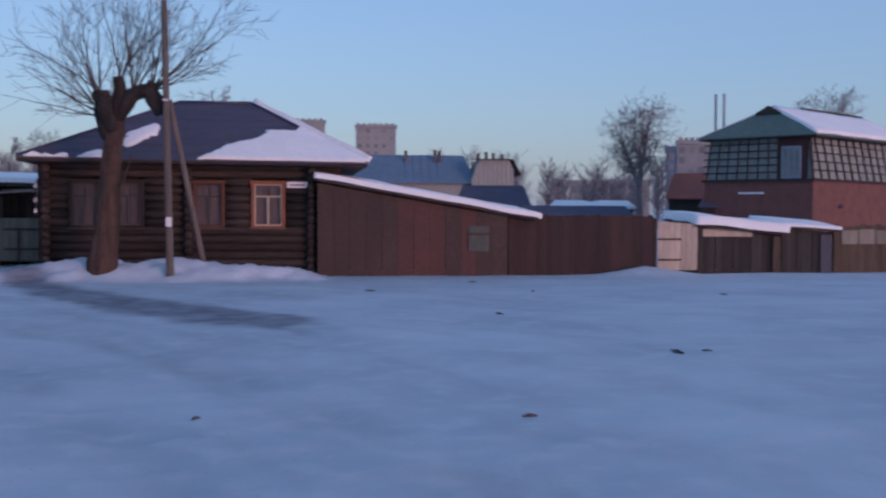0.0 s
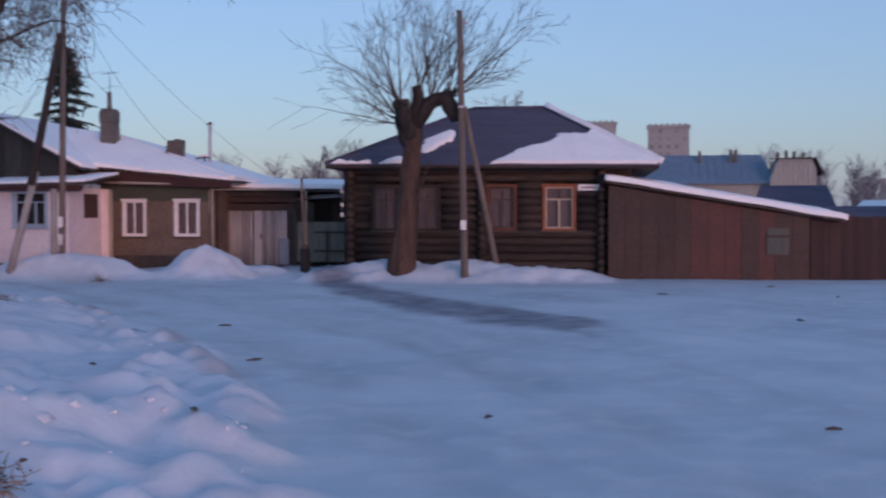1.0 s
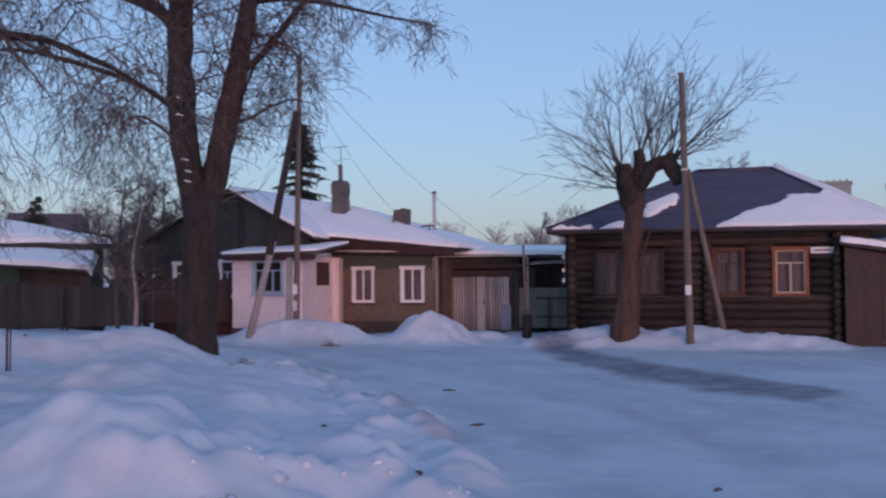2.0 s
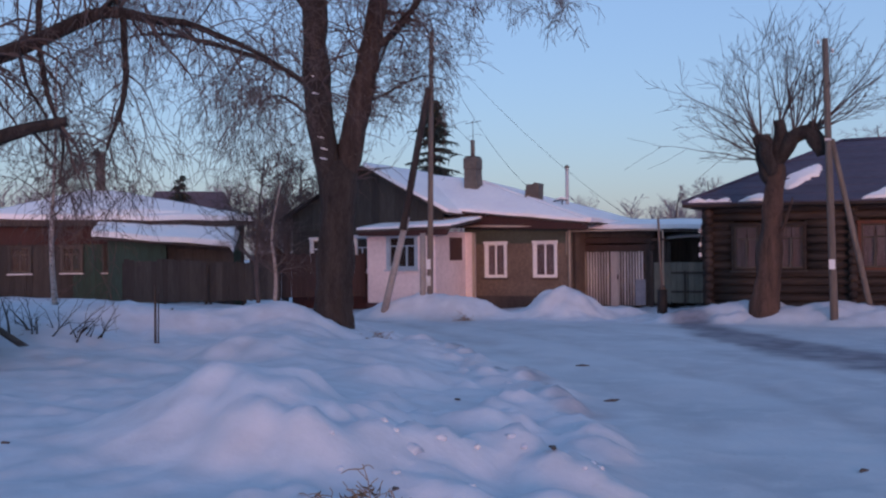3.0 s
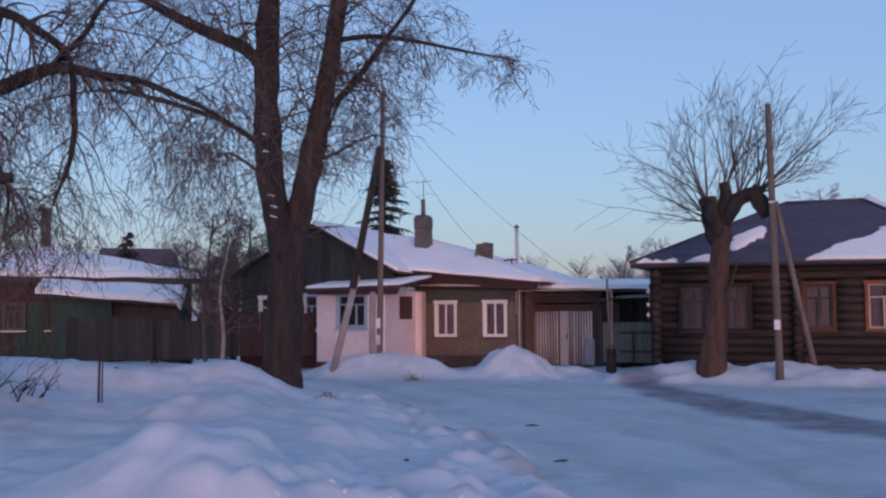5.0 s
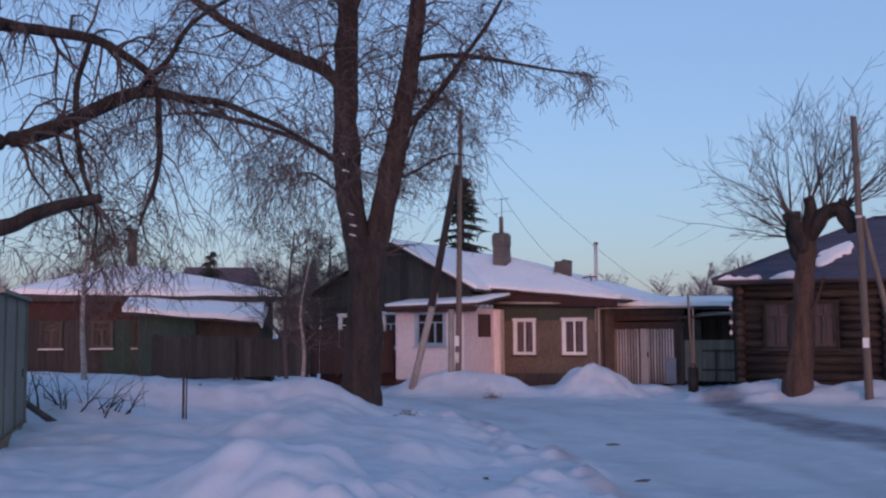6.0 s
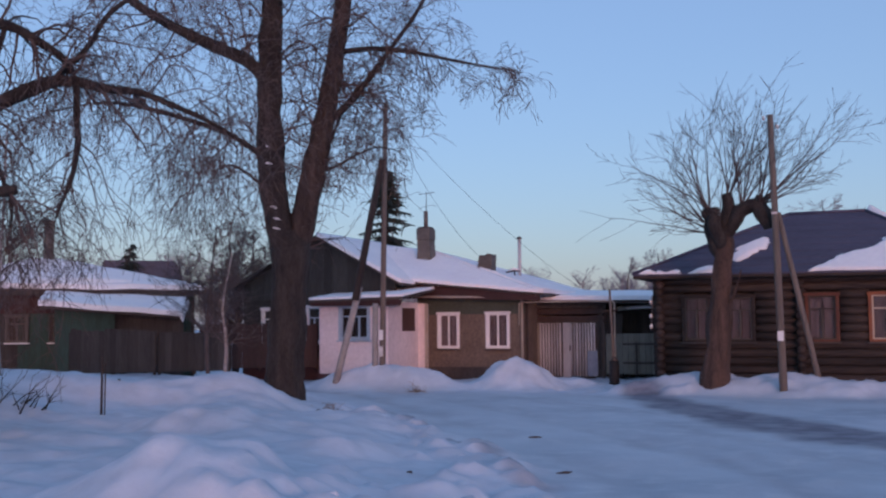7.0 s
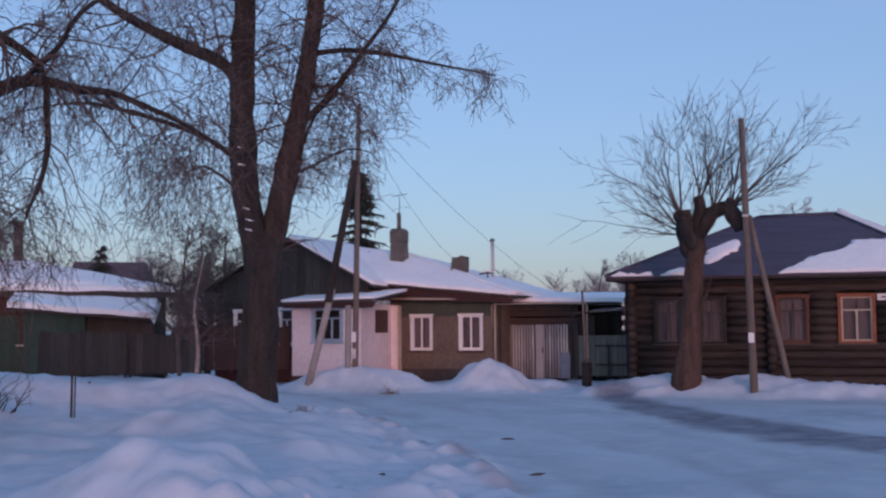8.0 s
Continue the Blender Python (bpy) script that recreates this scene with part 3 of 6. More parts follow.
        patch = 0.30 - math.hypot((x + 4.35) / 1.5, (t - 0.36 - 0.22 * (x + 4.35)) * 2.6)
        return max(m, patch) + 0.14 * nz(x * 2.3, t * 14, 6) + 0.1 * nz(x * 6, t * 30, 8)
    snow_on("roof_snow", [A, B, C, D], front_snow, 0.10, h, "ragged sheet of snow on the slates", 0.08, 0.16)
    snow_on("roof_snow", [B + Vector((0.05, -0.05, 0)), Vector(e[2]), C + Vector((0, 0.02, 0)), C], lambda s, t: 1.0, 0.2, h, "thick snow on the hip", 0.2, 0.3)
    return h


log_house()


M_PATCHDARK = mat("grey_green_board", (0.10, 0.11, 0.10), (0.06, 0.065, 0.06), scale=6, stretch=(3, 3, 0.25), bump=0.3, vary=0.2)


# ---- the lean-to and the board fence beside it ----
def lean_to():
    a = thing("lean_to", "rust-brown sheet-clad lean-to shed with a snowy sloping roof", "shed", (0.78, 31.55, 0))
    n, L = 12, 5.6

    def top(x):
        return 2.70 - (x / L) * 0.95
    for i in range(n):
        x0, x1 = L * i / n, L * (i + 1) / n - 0.008
        dy = 0.012 * (i % 2)
        part("cladding_sheet", prism([(x0, 0.0), (x1, 0.0), (x1, top(x1)), (x0, top(x0))], dy, dy + 0.03), M_RED if i in (5, 6, 7, 9) else M_RUST, a)
    part("back_wall", prism([(0.05, 0), (L, 0), (L, top(L) + 0.5), (0.05, top(0) + 0.4)], 3.4, 3.5), M_DARK, a)
    part("end_wall", box(L - 0.06, L, 0.05, 3.4, 0, top(L) - 0.02), M_DARK, a)
    part("roof", slab([(-0.1, -0.22, top(0) + 0.12), (L + 0.9, -0.22, top(L + 0.9) + 0.10), (L + 0.9, 3.6, top(L + 0.9) + 0.3), (-0.1, 3.6, top(0) + 0.32)], 0.06), M_DARK, a)
    part("patch_sheet", box(4.42, 5.02, -0.035, -0.028, 0.72, 1.46), M_PATCHDARK, a, "grey-green patch sheet")
    part("patch_rail", box(4.38, 5.06, -0.05, -0.036, 1.2, 1.26), M_RUST, a)
    snow_on("roof_snow", [(-0.12, -0.26, top(0) + 0.13), (L + 0.95, -0.26, top(L + 0.95) + 0.11), (L + 0.95, 3.6, top(L + 0.95) + 0.32), (-0.12, 3.6, top(0) + 0.34)],
            lambda s, t: min(0.5, (1.0 - s) * 4 + 0.1), 0.17, a, "thick snow on the lean-to", 0.14, 0.25)


lean_to()


def board_fence(name, label, p0, p1, h0, h1, material, wid=0.16, base=0.0, gap=0.004, jag=0.03, thick=0.025, rails=True, group=""):
    p0, p1 = Vector(p0), Vector(p1)
    L = (p1 - p0).length
    ang = math.degrees(math.atan2(p1.y - p0.y, p1.x - p0.x))
    f = thing(name, label, "fence", (p0.x, p0.y, base), ang, group)
    n = int(L / wid)
    rnd = random.Random(len(label) + n)
    for i in range(n):
        x0 = L * i / n
        hh = h0 + (h1 - h0) * i / n + rnd.uniform(-jag, jag)
        dy = rnd.uniform(0, 0.012)
        lean = rnd.uniform(-0.004, 0.004)
        part("board", prism([(x0, -0.2), (x0 + L / n - gap, -0.2), (x0 + L / n - gap + lean, hh), (x0 + lean, hh + rnd.uniform(-0.01, 0.01))], dy, dy + thick), material, f)
    if rails:
        for zz in (0.4, min(h0, h1) - 0.35):
            part("rail", box(0, L, thick + 0.014, thick + 0.06, zz, zz + 0.09), material, f)
    k = max(2, int(L / 2.5))
    for i in range(k + 1):
        part("post", box(L * i / k - 0.05, L * i / k + 0.05, thick + 0.06, thick + 0.16, -0.3, min(h0, h1) - 0.05), material, f)
    return f


board_fence("board_fence", "tall dark brown board fence along the street", (6.42, 31.62), (11.0, 32.0), 1.80, 1.80, M_FENCE, 0.17)


# ---- yard fence and snowy sheds farther along ----
def white_gate():
    g = thing("plank_gate", "whitewashed plank gate leaning a little, with dark rails", "gate", (11.15, 32.0, 0), 2)
    for i in range(7):
        part("plank", box(i * 0.185, i * 0.185 + 0.178, 0, 0.03, 0.12, 1.62 - 0.012 * i, 0.004), M_CREAM, g)
    for zz in (0.42, 1.05):
        part("rail", box(0.0, 0.75, -0.03, -0.003, zz, zz + 0.05), M_DARK, g)
    for xx in (-0.14, 1.31):
        part("post", box(xx, xx + 0.11, 0.0, 0.12, -0.2, 1.72, 0.01), M_DARK, g)


white_gate()


def low_shed(x0, x1, y0, depth, zf0, zf1, zb, wall_mat, label, bulge=0.3, n=8):
    s = thing("woodshed", label, "shed", (x0, y0, 0))
    L = x1 - x0
    for i in range(n):
        a, b = L * i / n, L * (i + 1) / n - 0.01
        za, zb2 = zf0 + (zf1 - zf0) * a / L, zf0 + (zf1 - zf0) * b / L
        part("board", prism([(a, -0.1), (b, -0.1), (b, zb2), (a, za)], 0.01 * (i % 3), 0.03 + 0.01 * (i % 3)), wall_mat, s)
    part("back_wall", box(0.02, L - 0.02, depth - 0.08, depth, -0.1, zb - 0.05), M_DARK, s)
    for xx in (0.0, L - 0.06):
        part("side_wall", box(xx, xx + 0.06, 0.06, depth - 0.08, -0.1, min(zf0, zf1) - 0.02), M_DARK, s)
    part("roof", slab([(-0.15, -0.25, zf0 + 0.06), (L + 0.15, -0.25, zf1 + 0.06), (L + 0.15, depth + 0.1, zb + (zf1 - zf0) + 0.06), (-0.15, depth + 0.1, zb + 0.06)], 0.05), M_DARK, s)
    snow_on("roof_snow", [(-0.17, -0.28, zf0 + 0.07), (L + 0.17, -0.28, zf1 + 0.07), (L + 0.17, depth + 0.1, zb + (zf1 - zf0) + 0.07), (-0.17, depth + 0.1, zb + 0.07)],
            lambda u, v: 0.6, bulge, s, "thick pillow of snow", 0.14, 0.25)
    return s


shed = low_shed(12.5, 15.2, 32.2, 2.6, 1.46, 1.18, 1.62, M_DARKGREY, "low dark woodshed under a thick pillow of snow", 0.3, 14)
part("eave_board", box(0.15, 1.75, -0.06, -0.012, 1.16, 1.40), M_CREAM, shed, "pale weathered board under the eave")
part("post", box(2.42, 2.68, -0.10, -0.012, -0.1, 1.16), M_BROWNBOARD, shed)
shed = low_shed(15.3, 17.0, 32.3, 2.0, 1.42, 1.30, 1.65, M_DARKGREY, "small dark woodshed with a thin snow cover", 0.10, 10)
part("door", box(1.28, 1.64, -0.05, -0.012, -0.05, 1.22), M_BLUEGREYDARK, shed, "blue-grey plank door")
fence = board_fence("board_fence", "weathered brown-grey board fence beside the woodsheds", (17.1, 32.4), (27.0, 33.4), 1.50, 1.55, M_BROWNBOARD, 0.19, jag=0.06)
for k in range(6):
    part("upper_board", box(0.25 + 0.62 * k, 0.84 + 0.62 * k, -0.035, -0.004, 0.92, 1.36 + 0.03 * (k % 2)), M_CREAMGREY, fence, "pale patched upper board")


# ---- house with the latticed upper floor ----
def lattice_house():
    fx, fy = 0.60, -0.80
    ang = math.degrees(math.atan2(fy, fx))
    L1, L2 = 4.98, 9.5
    C = Vector((21.2, 42.0))
    o = C - Vector((fx, fy)) * L1
    h = thing("brick_house", "red brick house with a latticed upper floor and green gabled roof", "house", (o.x, o.y, 0), ang)
    z1, z2 = 3.25, 5.15
    part("wall", box(-0.1, L1, 0, 0.25, 0, z1), M_REDBRICK, h)
    part("side_wall", box(L1 - 0.25, L1, 0.25, L2, 0, z1), M_REDBRICK, h)
    part("side_wall", box(-0.1, 0.15, 0.25, L2, 0, z1), M_REDBRICK, h)
    part("back_wall", box(0.15, L1 - 0.25, L2 - 0.25, L2, 0, z1), M_REDBRICK, h)
    part("ledge", box(-0.2, L1 + 0.1, -0.1, L2, z1, z1 + 0.08), M_DARK, h)
    ins = 0.22
    # sloping upper walls
    a, b, c, d = (0.02, 0.02, z1 + 0.08), (L1 - 0.02, 0.02, z1 + 0.08), (L1 - 0.02, L2, z1 + 0.08), (0.02, L2, z1 + 0.08)
    a2, b2, c2, d2 = (ins, ins * 0.4, z2), (L1 - ins, ins * 0.4, z2), (L1 - ins, L2, z2), (ins, L2, z2)
    for q, nm in (((a, b, b2, a2), "upper_wall"), ((b, c, c2, b2), "upper_wall"), ((d, a, a2, d2), "upper_wall"), ((c, d, d2, c2), "upper_wall")):
        bm = bmesh.new()
        bm.faces.new([bm.verts.new(v) for v in q])
        part(nm, bm, M_PATCH_PALE, h)

    def bar(p, q, w):
        tube("lath", [p, q], [w, w], M_DARK, h, sides=4)
    A, B, A2, B2, C1, C2 = [Vector(v) for v in (a, b, a2, b2, c, c2)]
    off = Vector((0, -0.05, 0))
    for i in range(0, 11):
        f = i / 10
        if not 0.68 < f < 0.92:
            bar(A.lerp(B, f) + off, A2.lerp(B2, f) + off, 0.034)
    for j in range(0, 7):
        f = j / 6
        bar(A.lerp(A2, f) + off - Vector((0.25, 0, 0)), A.lerp(A2, f).lerp(B.lerp(B2, f), 0.7) + off, 0.028)
    off = Vector((0.05, 0, 0))
    for i in range(0, 14):
        f = i / 13
        bar(B.lerp(C1, f) + off, B2.lerp(C2, max(0, f - 0.045)) + off, 0.045)
    for j in range(0, 6):
        f = j / 5
        bar(B.lerp(B2, f) + off, C1.lerp(C2, f) + off, 0.028)
    # balcony door
    part("door_frame", box(L1 * 0.68, L1 * 0.95, -0.03, 0.12, z1 + 0.08, z2 - 0.1), M_BROWNRED, h)
    dr = part("balcony_door", box(L1 * 0.72, L1 * 0.90, -0.06, -0.031, z1 + 0.1, z2 - 0.45, 0.01), M_BLUEGREY, h, "blue-grey balcony door")
    for k in range(3):
        part("panel", box(L1 * (0.735 + 0.055 * k), L1 * (0.775 + 0.055 * k), -0.072, -0.0605, z1 + 0.2, z2 - 0.55), M_PATCH, dr)
    part("wall_plate", box(1.6, 2.8, -0.02, -0.004, 2.72, 2.8), M_FRAME, h)
    # roof: clipped gable to the front
    e0, e1 = (-0.25, -0.35, z2 + 0.02), (L1 + 0.3, -0.35, z2 + 0.02)
    pk = (L1 * 0.54, 0.7, z2 + 1.25)
    pb = (L1 * 0.54, L2 + 0.3, z2 + 1.25)
    b0, b1 = (-0.25, L2 + 0.3, z2 + 0.02), (L1 + 0.3, L2 + 0.3, z2 + 0.02)
    part("roof_front", slab([e0, e1, pk], 0.06), M_GREENROOF, h)
    part("roof_side", slab([e1, b1, pb, pk], 0.06), M_GREENROOF, h)
    part("roof_side", slab([b0, e0, pk, pb], 0.06), M_GREENROOF, h)
    part("gablet", prism([(pk[0] - 0.62, z2 + 1.0), (pk[0] + 0.62, z2 + 1.0), (pk[0], z2 + 1.33)], pk[1] - 0.32, pk[1] + 0.2), M_DARK, h, "small dark gablet under the ridge")
    snow_on("roof_snow", [e0, pk, (pk[0] + 0.02, pk[1] + 0.25, pk[2] + 0.02), (e0[0], e0[1] + 0.25, e0[2] + 0.02)], lambda s, t: 0.25, 0.05, h, "", 0.12, 0.1)
    part("ridge_board", box(pk[0] - 0.06, pk[0] + 0.06, 3.6, L2, z2 + 1.2, z2 + 1.46), M_DARK, h)
    part("gable", slab([(-0.2, L2 + 0.25, z2), (L1 + 0.25, L2 + 0.25, z2), pb], 0.05), M_DARK, h)
    part("soffit", box(-0.2, L1 + 0.25, -0.3, L2, z2 - 0.1, z2 - 0.045), M_DARK, h)
    snow_on("roof_snow", [e1, b1, pb, pk], lambda s, t: 0.35 + s, 0.14, h, "snow on the long slope", 0.25, 0.3)
    for xx in (0.2, 0.62):
        tube("flue", [(xx - 0.5, 1.2, 3.0), (xx - 0.5, 1.2, 7.25)], [0.06, 0.06], M_ZINC, h, sides=8)
    tube("flue", [(-0.55, 1.6, 3.0), (-0.55, 1.6, 6.0)], [0.04, 0.04], M_ZINC, h, sides=8)


M_PATCH_PALE = mat("pale_sheeting", (0.31, 0.345, 0.33), (0.18, 0.205, 0.20), scale=4, bump=0.15, vary=0.1)
lattice_house()


# ---- second house: stucco, white porch, gabled snowy roof ----
def stucco_house():
    ox, oy = -14.5, 36.0
    h = thing("stucco_house", "low brown stucco house with a white porch and snowy roof", "house", (ox, oy, 0))

    def X(v):
        return v - ox
    # front wall with two openings
    wins = [(-15.80, -14.93), (-13.93, -13.02)]
    zs, zt = 1.1, 2.32
    xa, xb = -16.6, -12.55
    edges = [xa, wins[0][0], wins[0][1], wins[1][0], wins[1][1], xb]
    for i in (0, 2, 4):
        part("wall", box(X(edges[i]), X(edges[i + 1]), 0, 0.3, zs, zt), M_STUCCO, h)
    part("wall", box(X(xa), X(xb), 0, 0.3, -0.1, zs), M_STUCCO, h)
    part("wall_band", box(X(xa), X(xb), 0, 0.3, zt, 3.05), M_GREENISH, h, "dark green boarded band under the eave")
    # added dark sheet behind both windows, in place of a dim interior
    part("inner_wall", box(X(xa), X(xb), 0.5, 0.6, 0, 3.0), M_DARK, h)
    part("side_wall", box(X(xb) - 0.3, X(xb), 0.6, 7, -0.1, 3.05), M_STUCCO, h)
    for a, b in wins:
        window(h, X(a), X(b), zs, zt, 0.02, M_FRAME, M_FRAME, 2, 0.09, 0, sill_label="dark sill", sill=M_DARK)
    part("plinth", box(X(xa) - 0.02, X(xb) + 0.02, -0.05, -0.004, -0.1, 0.45), M_DARK, h)
    tube("downpipe", [(X(xb) + 0.02, -0.1, 3.0), (X(xb) + 0.02, -0.1, 0.4)], [0.045, 0.045], M_CREAM, h, sides=8)
    tube("gutter", [(X(-16.6), -0.5, 2.98), (X(-11.9), -0.42, 2.86)], [0.05, 0.05], M_CREAM, h, sides=8)
    # main roof
    A, B = (X(-16.9), -0.75, 3.55), (X(-11.7), -0.45, 3.0)
    R0, R1 = (X(-20.2), 2.5, 5.2), (X(-17.3), 2.5, 4.78)
    Bk = (X(-11.7), 7.6, 3.0)
    A0 = (X(-23.4), -0.7, 3.55)
    part("roof_front", slab([A0, A, B, R1, R0], 0.06), M_DARK, h)
    part("roof_side", slab([B, Bk, R1], 0.06), M_DARK, h)
    part("roof_back", slab([Bk, (X(-23.4), 7.6, 3.5), R0, R1], 0.06), M_DARK, h)
    part("roof_end", slab([(X(-23.4), 7.6, 3.5), A0, R0], 0.06), M_DARK, h)
    part("fascia", prism([(X(-16.9), 2.92), (X(-11.75), 2.76), (X(-11.75), 2.93), (X(-16.9), 3.47)], -0.5, -0.42), M_BROWNRED, h, "red-brown fascia boards")
    snow_on("roof_snow", [A, B, R1, R0], lambda s, t: 0.6, 0.11, h, "smooth snow on the front slope", 0.2, 0.3)
    snow_on("roof_snow", [B, Bk, (R1[0], R1[1] + 0.02, R1[2]), R1], lambda s, t: 0.6, 0.16, h, "", 0.25, 0.3)
    # cross gable over the porch side
    g0, g1, gz = X(-23.0), X(-16.7), 3.5
    gp = (X(-19.75), 5.15)
    part("gable", prism([(g0, 2.9), (g1, 2.9), (g1, gz), (gp[0], gp[1]), (g0, gz)], -1.6, -1.5), M_SHADEGABLE, h, "dark boarded gable")
    for k in range(20):
        x0 = g0 + (g1 - g0) * k / 20
        x1 = x0 + (g1 - g0) / 20 - 0.012

        def gt(x):
            return gz + (gp[1] - gz) * (1 - abs(x - gp[0]) / ((gp[0] - g0) if x < gp[0] else (g1 - gp[0]))) - 0.05
        part("gable_board", prism([(x0, 2.92), (x1, 2.92), (x1, gt(x1)), (x0, gt(x0))], -1.632, -1.603), M_SHADEGABLE, h)
    part("gable_roof", slab([(g0 - 0.4, -2.0, gz - 0.15), (gp[0], -2.0, gp[1] + 0.06), (gp[0], 3.6, gp[1] + 0.06), (g0 - 0.4, 3.6, gz - 0.15)], 0.06), M_DARK, h)
    part("gable_roof", slab([(gp[0], -2.0, gp[1] + 0.06), (g1 + 0.35, -2.0, gz - 0.1), (g1 + 0.35, 1.0, gz - 0.1), (gp[0], 3.6, gp[1] + 0.06)], 0.06), M_DARK, h)
    snow_on("roof_snow", [(gp[0], -1.95, gp[1] + 0.07), (g1 + 0.32, -1.95, gz - 0.09), (g1 + 0.32, 1.0, gz - 0.09), (gp[0], 3.6, gp[1] + 0.07)], lambda s, t: 0.6, 0.13, h, "", 0.2, 0.3)
    part("lower_wall", box(g0, X(-19.2), -1.6, -1.35, 0.55, 2.9), M_SHADEGABLE, h)
    part("lower_wall", box(X(-19.2), g1, -1.55, -1.35, 0, 2.9), M_DARK, h)
    part("side_wall", box(g0, g0 + 0.2, -1.35, 7, 0, 3.4), M_DARK, h)
    part("plinth", box(g0, X(-18.9), -1.66, -1.605, 0, 0.75), M_RED, h, "dark red plinth")
    window(h, X(-22.2), X(-21.5), 1.35, 2.55, -1.62, M_FRAME, M_FRAME, 2, 0.1, 0.3)
    window(h, X(-20.3), X(-19.62), 1.35, 2.6, -1.62, M_FRAME, M_BLUEFRAME, 2, 0.1, 0.3)
    # chimneys
    c1 = part("chimney", prism([(X(-17.19), 4.1), (X(-16.62), 4.1), (X(-16.69), 5.05), (X(-16.69), 5.16), (X(-17.18), 5.16), (X(-17.18), 5.05)], 1.3, 1.85), M_BRICK, h, "sooty plastered chimney")
    part("cap", box(X(-17.21), X(-16.67), 1.26, 1.9, 5.16, 5.62, 0.04), M_BRICK, c1)
    part("soot_lip", box(X(-17.16), X(-16.72), 1.31, 1.85, 5.62, 5.68, 0.02), M_DIRT, c1)
    tube("flue", [(X(-16.95), 1.6, 5.6), (X(-16.95), 1.6, 6.3)], [0.085, 0.08], M_BRICK, c1)
    tube("aerial", [(X(-16.93), 1.6, 6.2), (X(-16.93), 1.6, 7.05)], [0.015, 0.012], M_WIRE, c1, sides=5)
    tube("aerial_arm", [(X(-17.25), 1.6, 6.95), (X(-16.6), 1.6, 7.0)], [0.012, 0.012], M_WIRE, c1, sides=5)
    c2 = part("chimney", prism([(X(-14.82), 3.2), (X(-14.25), 3.2), (X(-14.12), 4.0), (X(-14.1), 4.52), (X(-14.28), 4.56), (X(-14.34), 4.5), (X(-14.58), 4.5), (X(-14.62), 4.1)], 1.1, 1.6), M_BRICK, h, "crooked brick chimney with a broken top")
    for k in range(6):
        part("brick", box(X(-14.72 + 0.022 * k), X(-14.18 + 0.012 * k), 1.07 + 0.012 * (k % 2), 1.098, 3.75 + 0.12 * k, 3.83 + 0.12 * k, 0.006), M_BRICK, c2)
    fl = tube("flue", [(X(-13.68), 3.0, 3.2), (X(-13.68), 3.0, 5.2)], [0.07, 0.065], M_ZINC, h, sides=10)
    tube("cowl", [(X(-13.68), 3.0, 5.2), (X(-13.68), 3.0, 5.24), (X(-13.68), 3.0, 5.3)], [0.10, 0.10, 0.03], M_DIRT, fl, sides=10)
    tm = tube("tee_mast", [(X(-13.6), 2.2, 3.1), (X(-13.6), 2.2, 3.98)], [0.03, 0.03], M_WIRE, h, sides=6)
    tube("tee_arm", [(X(-13.95), 2.2, 3.90), (X(-13.6), 2.2, 3.96), (X(-13.38), 2.2, 3.93)], [0.025, 0.04, 0.025], M_WIRE, tm, sides=6)
    tube("snow_cap", [(X(-13.88), 2.2, 3.95), (X(-13.6), 2.2, 4.02), (X(-13.42), 2.2, 3.98)], [0.02, 0.05, 0.02], M_SNOW, tm, sides=6)
    # porch
    px0, px1, py0, py1 = X(-18.95), X(-16.3), -3.0, 0.0
    po = part("porch", box(px0, px1, py1 - 0.1, py1, 0.3, 2.75), M_PINKLIT, h, "white plastered porch")
    w0, w1 = X(-18.2), X(-16.98)
    for a, b, z0, z1 in ((px0, w0, 0.3, 2.75), (w1, px1, 0.3, 2.75), (w0, w1, 0.3, 1.45), (w0, w1, 2.58, 2.75)):
        part("porch_wall", box(a, b, py0, py0 + 0.18, z0, z1), M_PINKLIT, po)
    part("porch_wall", box(px1 - 0.18, px1, py0 + 0.18, py1 - 0.1, 0.3, 2.75), M_PINKLIT, po)
    part("porch_wall", box(px0, px0 + 0.18, py0 + 0.18, py1 - 0.1, 0.3, 2.75), M_PINKLIT, po)
    part("porch_wall", box(px1, X(-16.0), -0.55, -0.35, 0.3, 2.7), M_PINKLIT, po)
    part("porch_base", box(px0 - 0.03, px1 + 0.03, py0 - 0.03, py1 - 0.1, -0.1, 0.29), M_RED, po)
    part("corner_board", box(X(-16.02), X(-15.92), -0.62, -0.551, 0.3, 2.72), M_CREAM, po)
    part("hatch", box(px1 + 0.003, px1 + 0.03, -1.9, -0.9, 1.75, 2.55), M_BROWNPAINT, po, "brown boarded hatch")
    window(h, w0, w1, 1.45, 2.58, py0 + 0.02, M_BLUEFRAME, M_BLUEFRAME, 3, 0.1, 0.3, sill=M_BLUEFRAME, curtain=False)
    # added dark panel hides the pale back wall, standing in for indoor shade
    part("inner_wall", box(w0 - 0.1, w1 + 0.1, py0 + 0.5, py0 + 0.55, 1.2, 2.7), M_DARK, po)
    part("porch_roof", slab([(px0 - 0.25, py0 - 0.3, 2.82), (px1 + 0.7, py0 - 0.3, 2.88), (px1 + 0.6, py1 + 0.1, 3.3), (px0 - 0.2, py1 + 0.1, 3.25)], 0.07), M_DARK, po)
    part("porch_fascia", prism([(px0 - 0.2, 2.62), (px1 + 0.55, 2.60), (px1 + 0.68, 2.80), (px0 - 0.24, 2.745)], py0 - 0.27, py0 - 0.22), M_BROWNRED, po, "dark red fascia board")
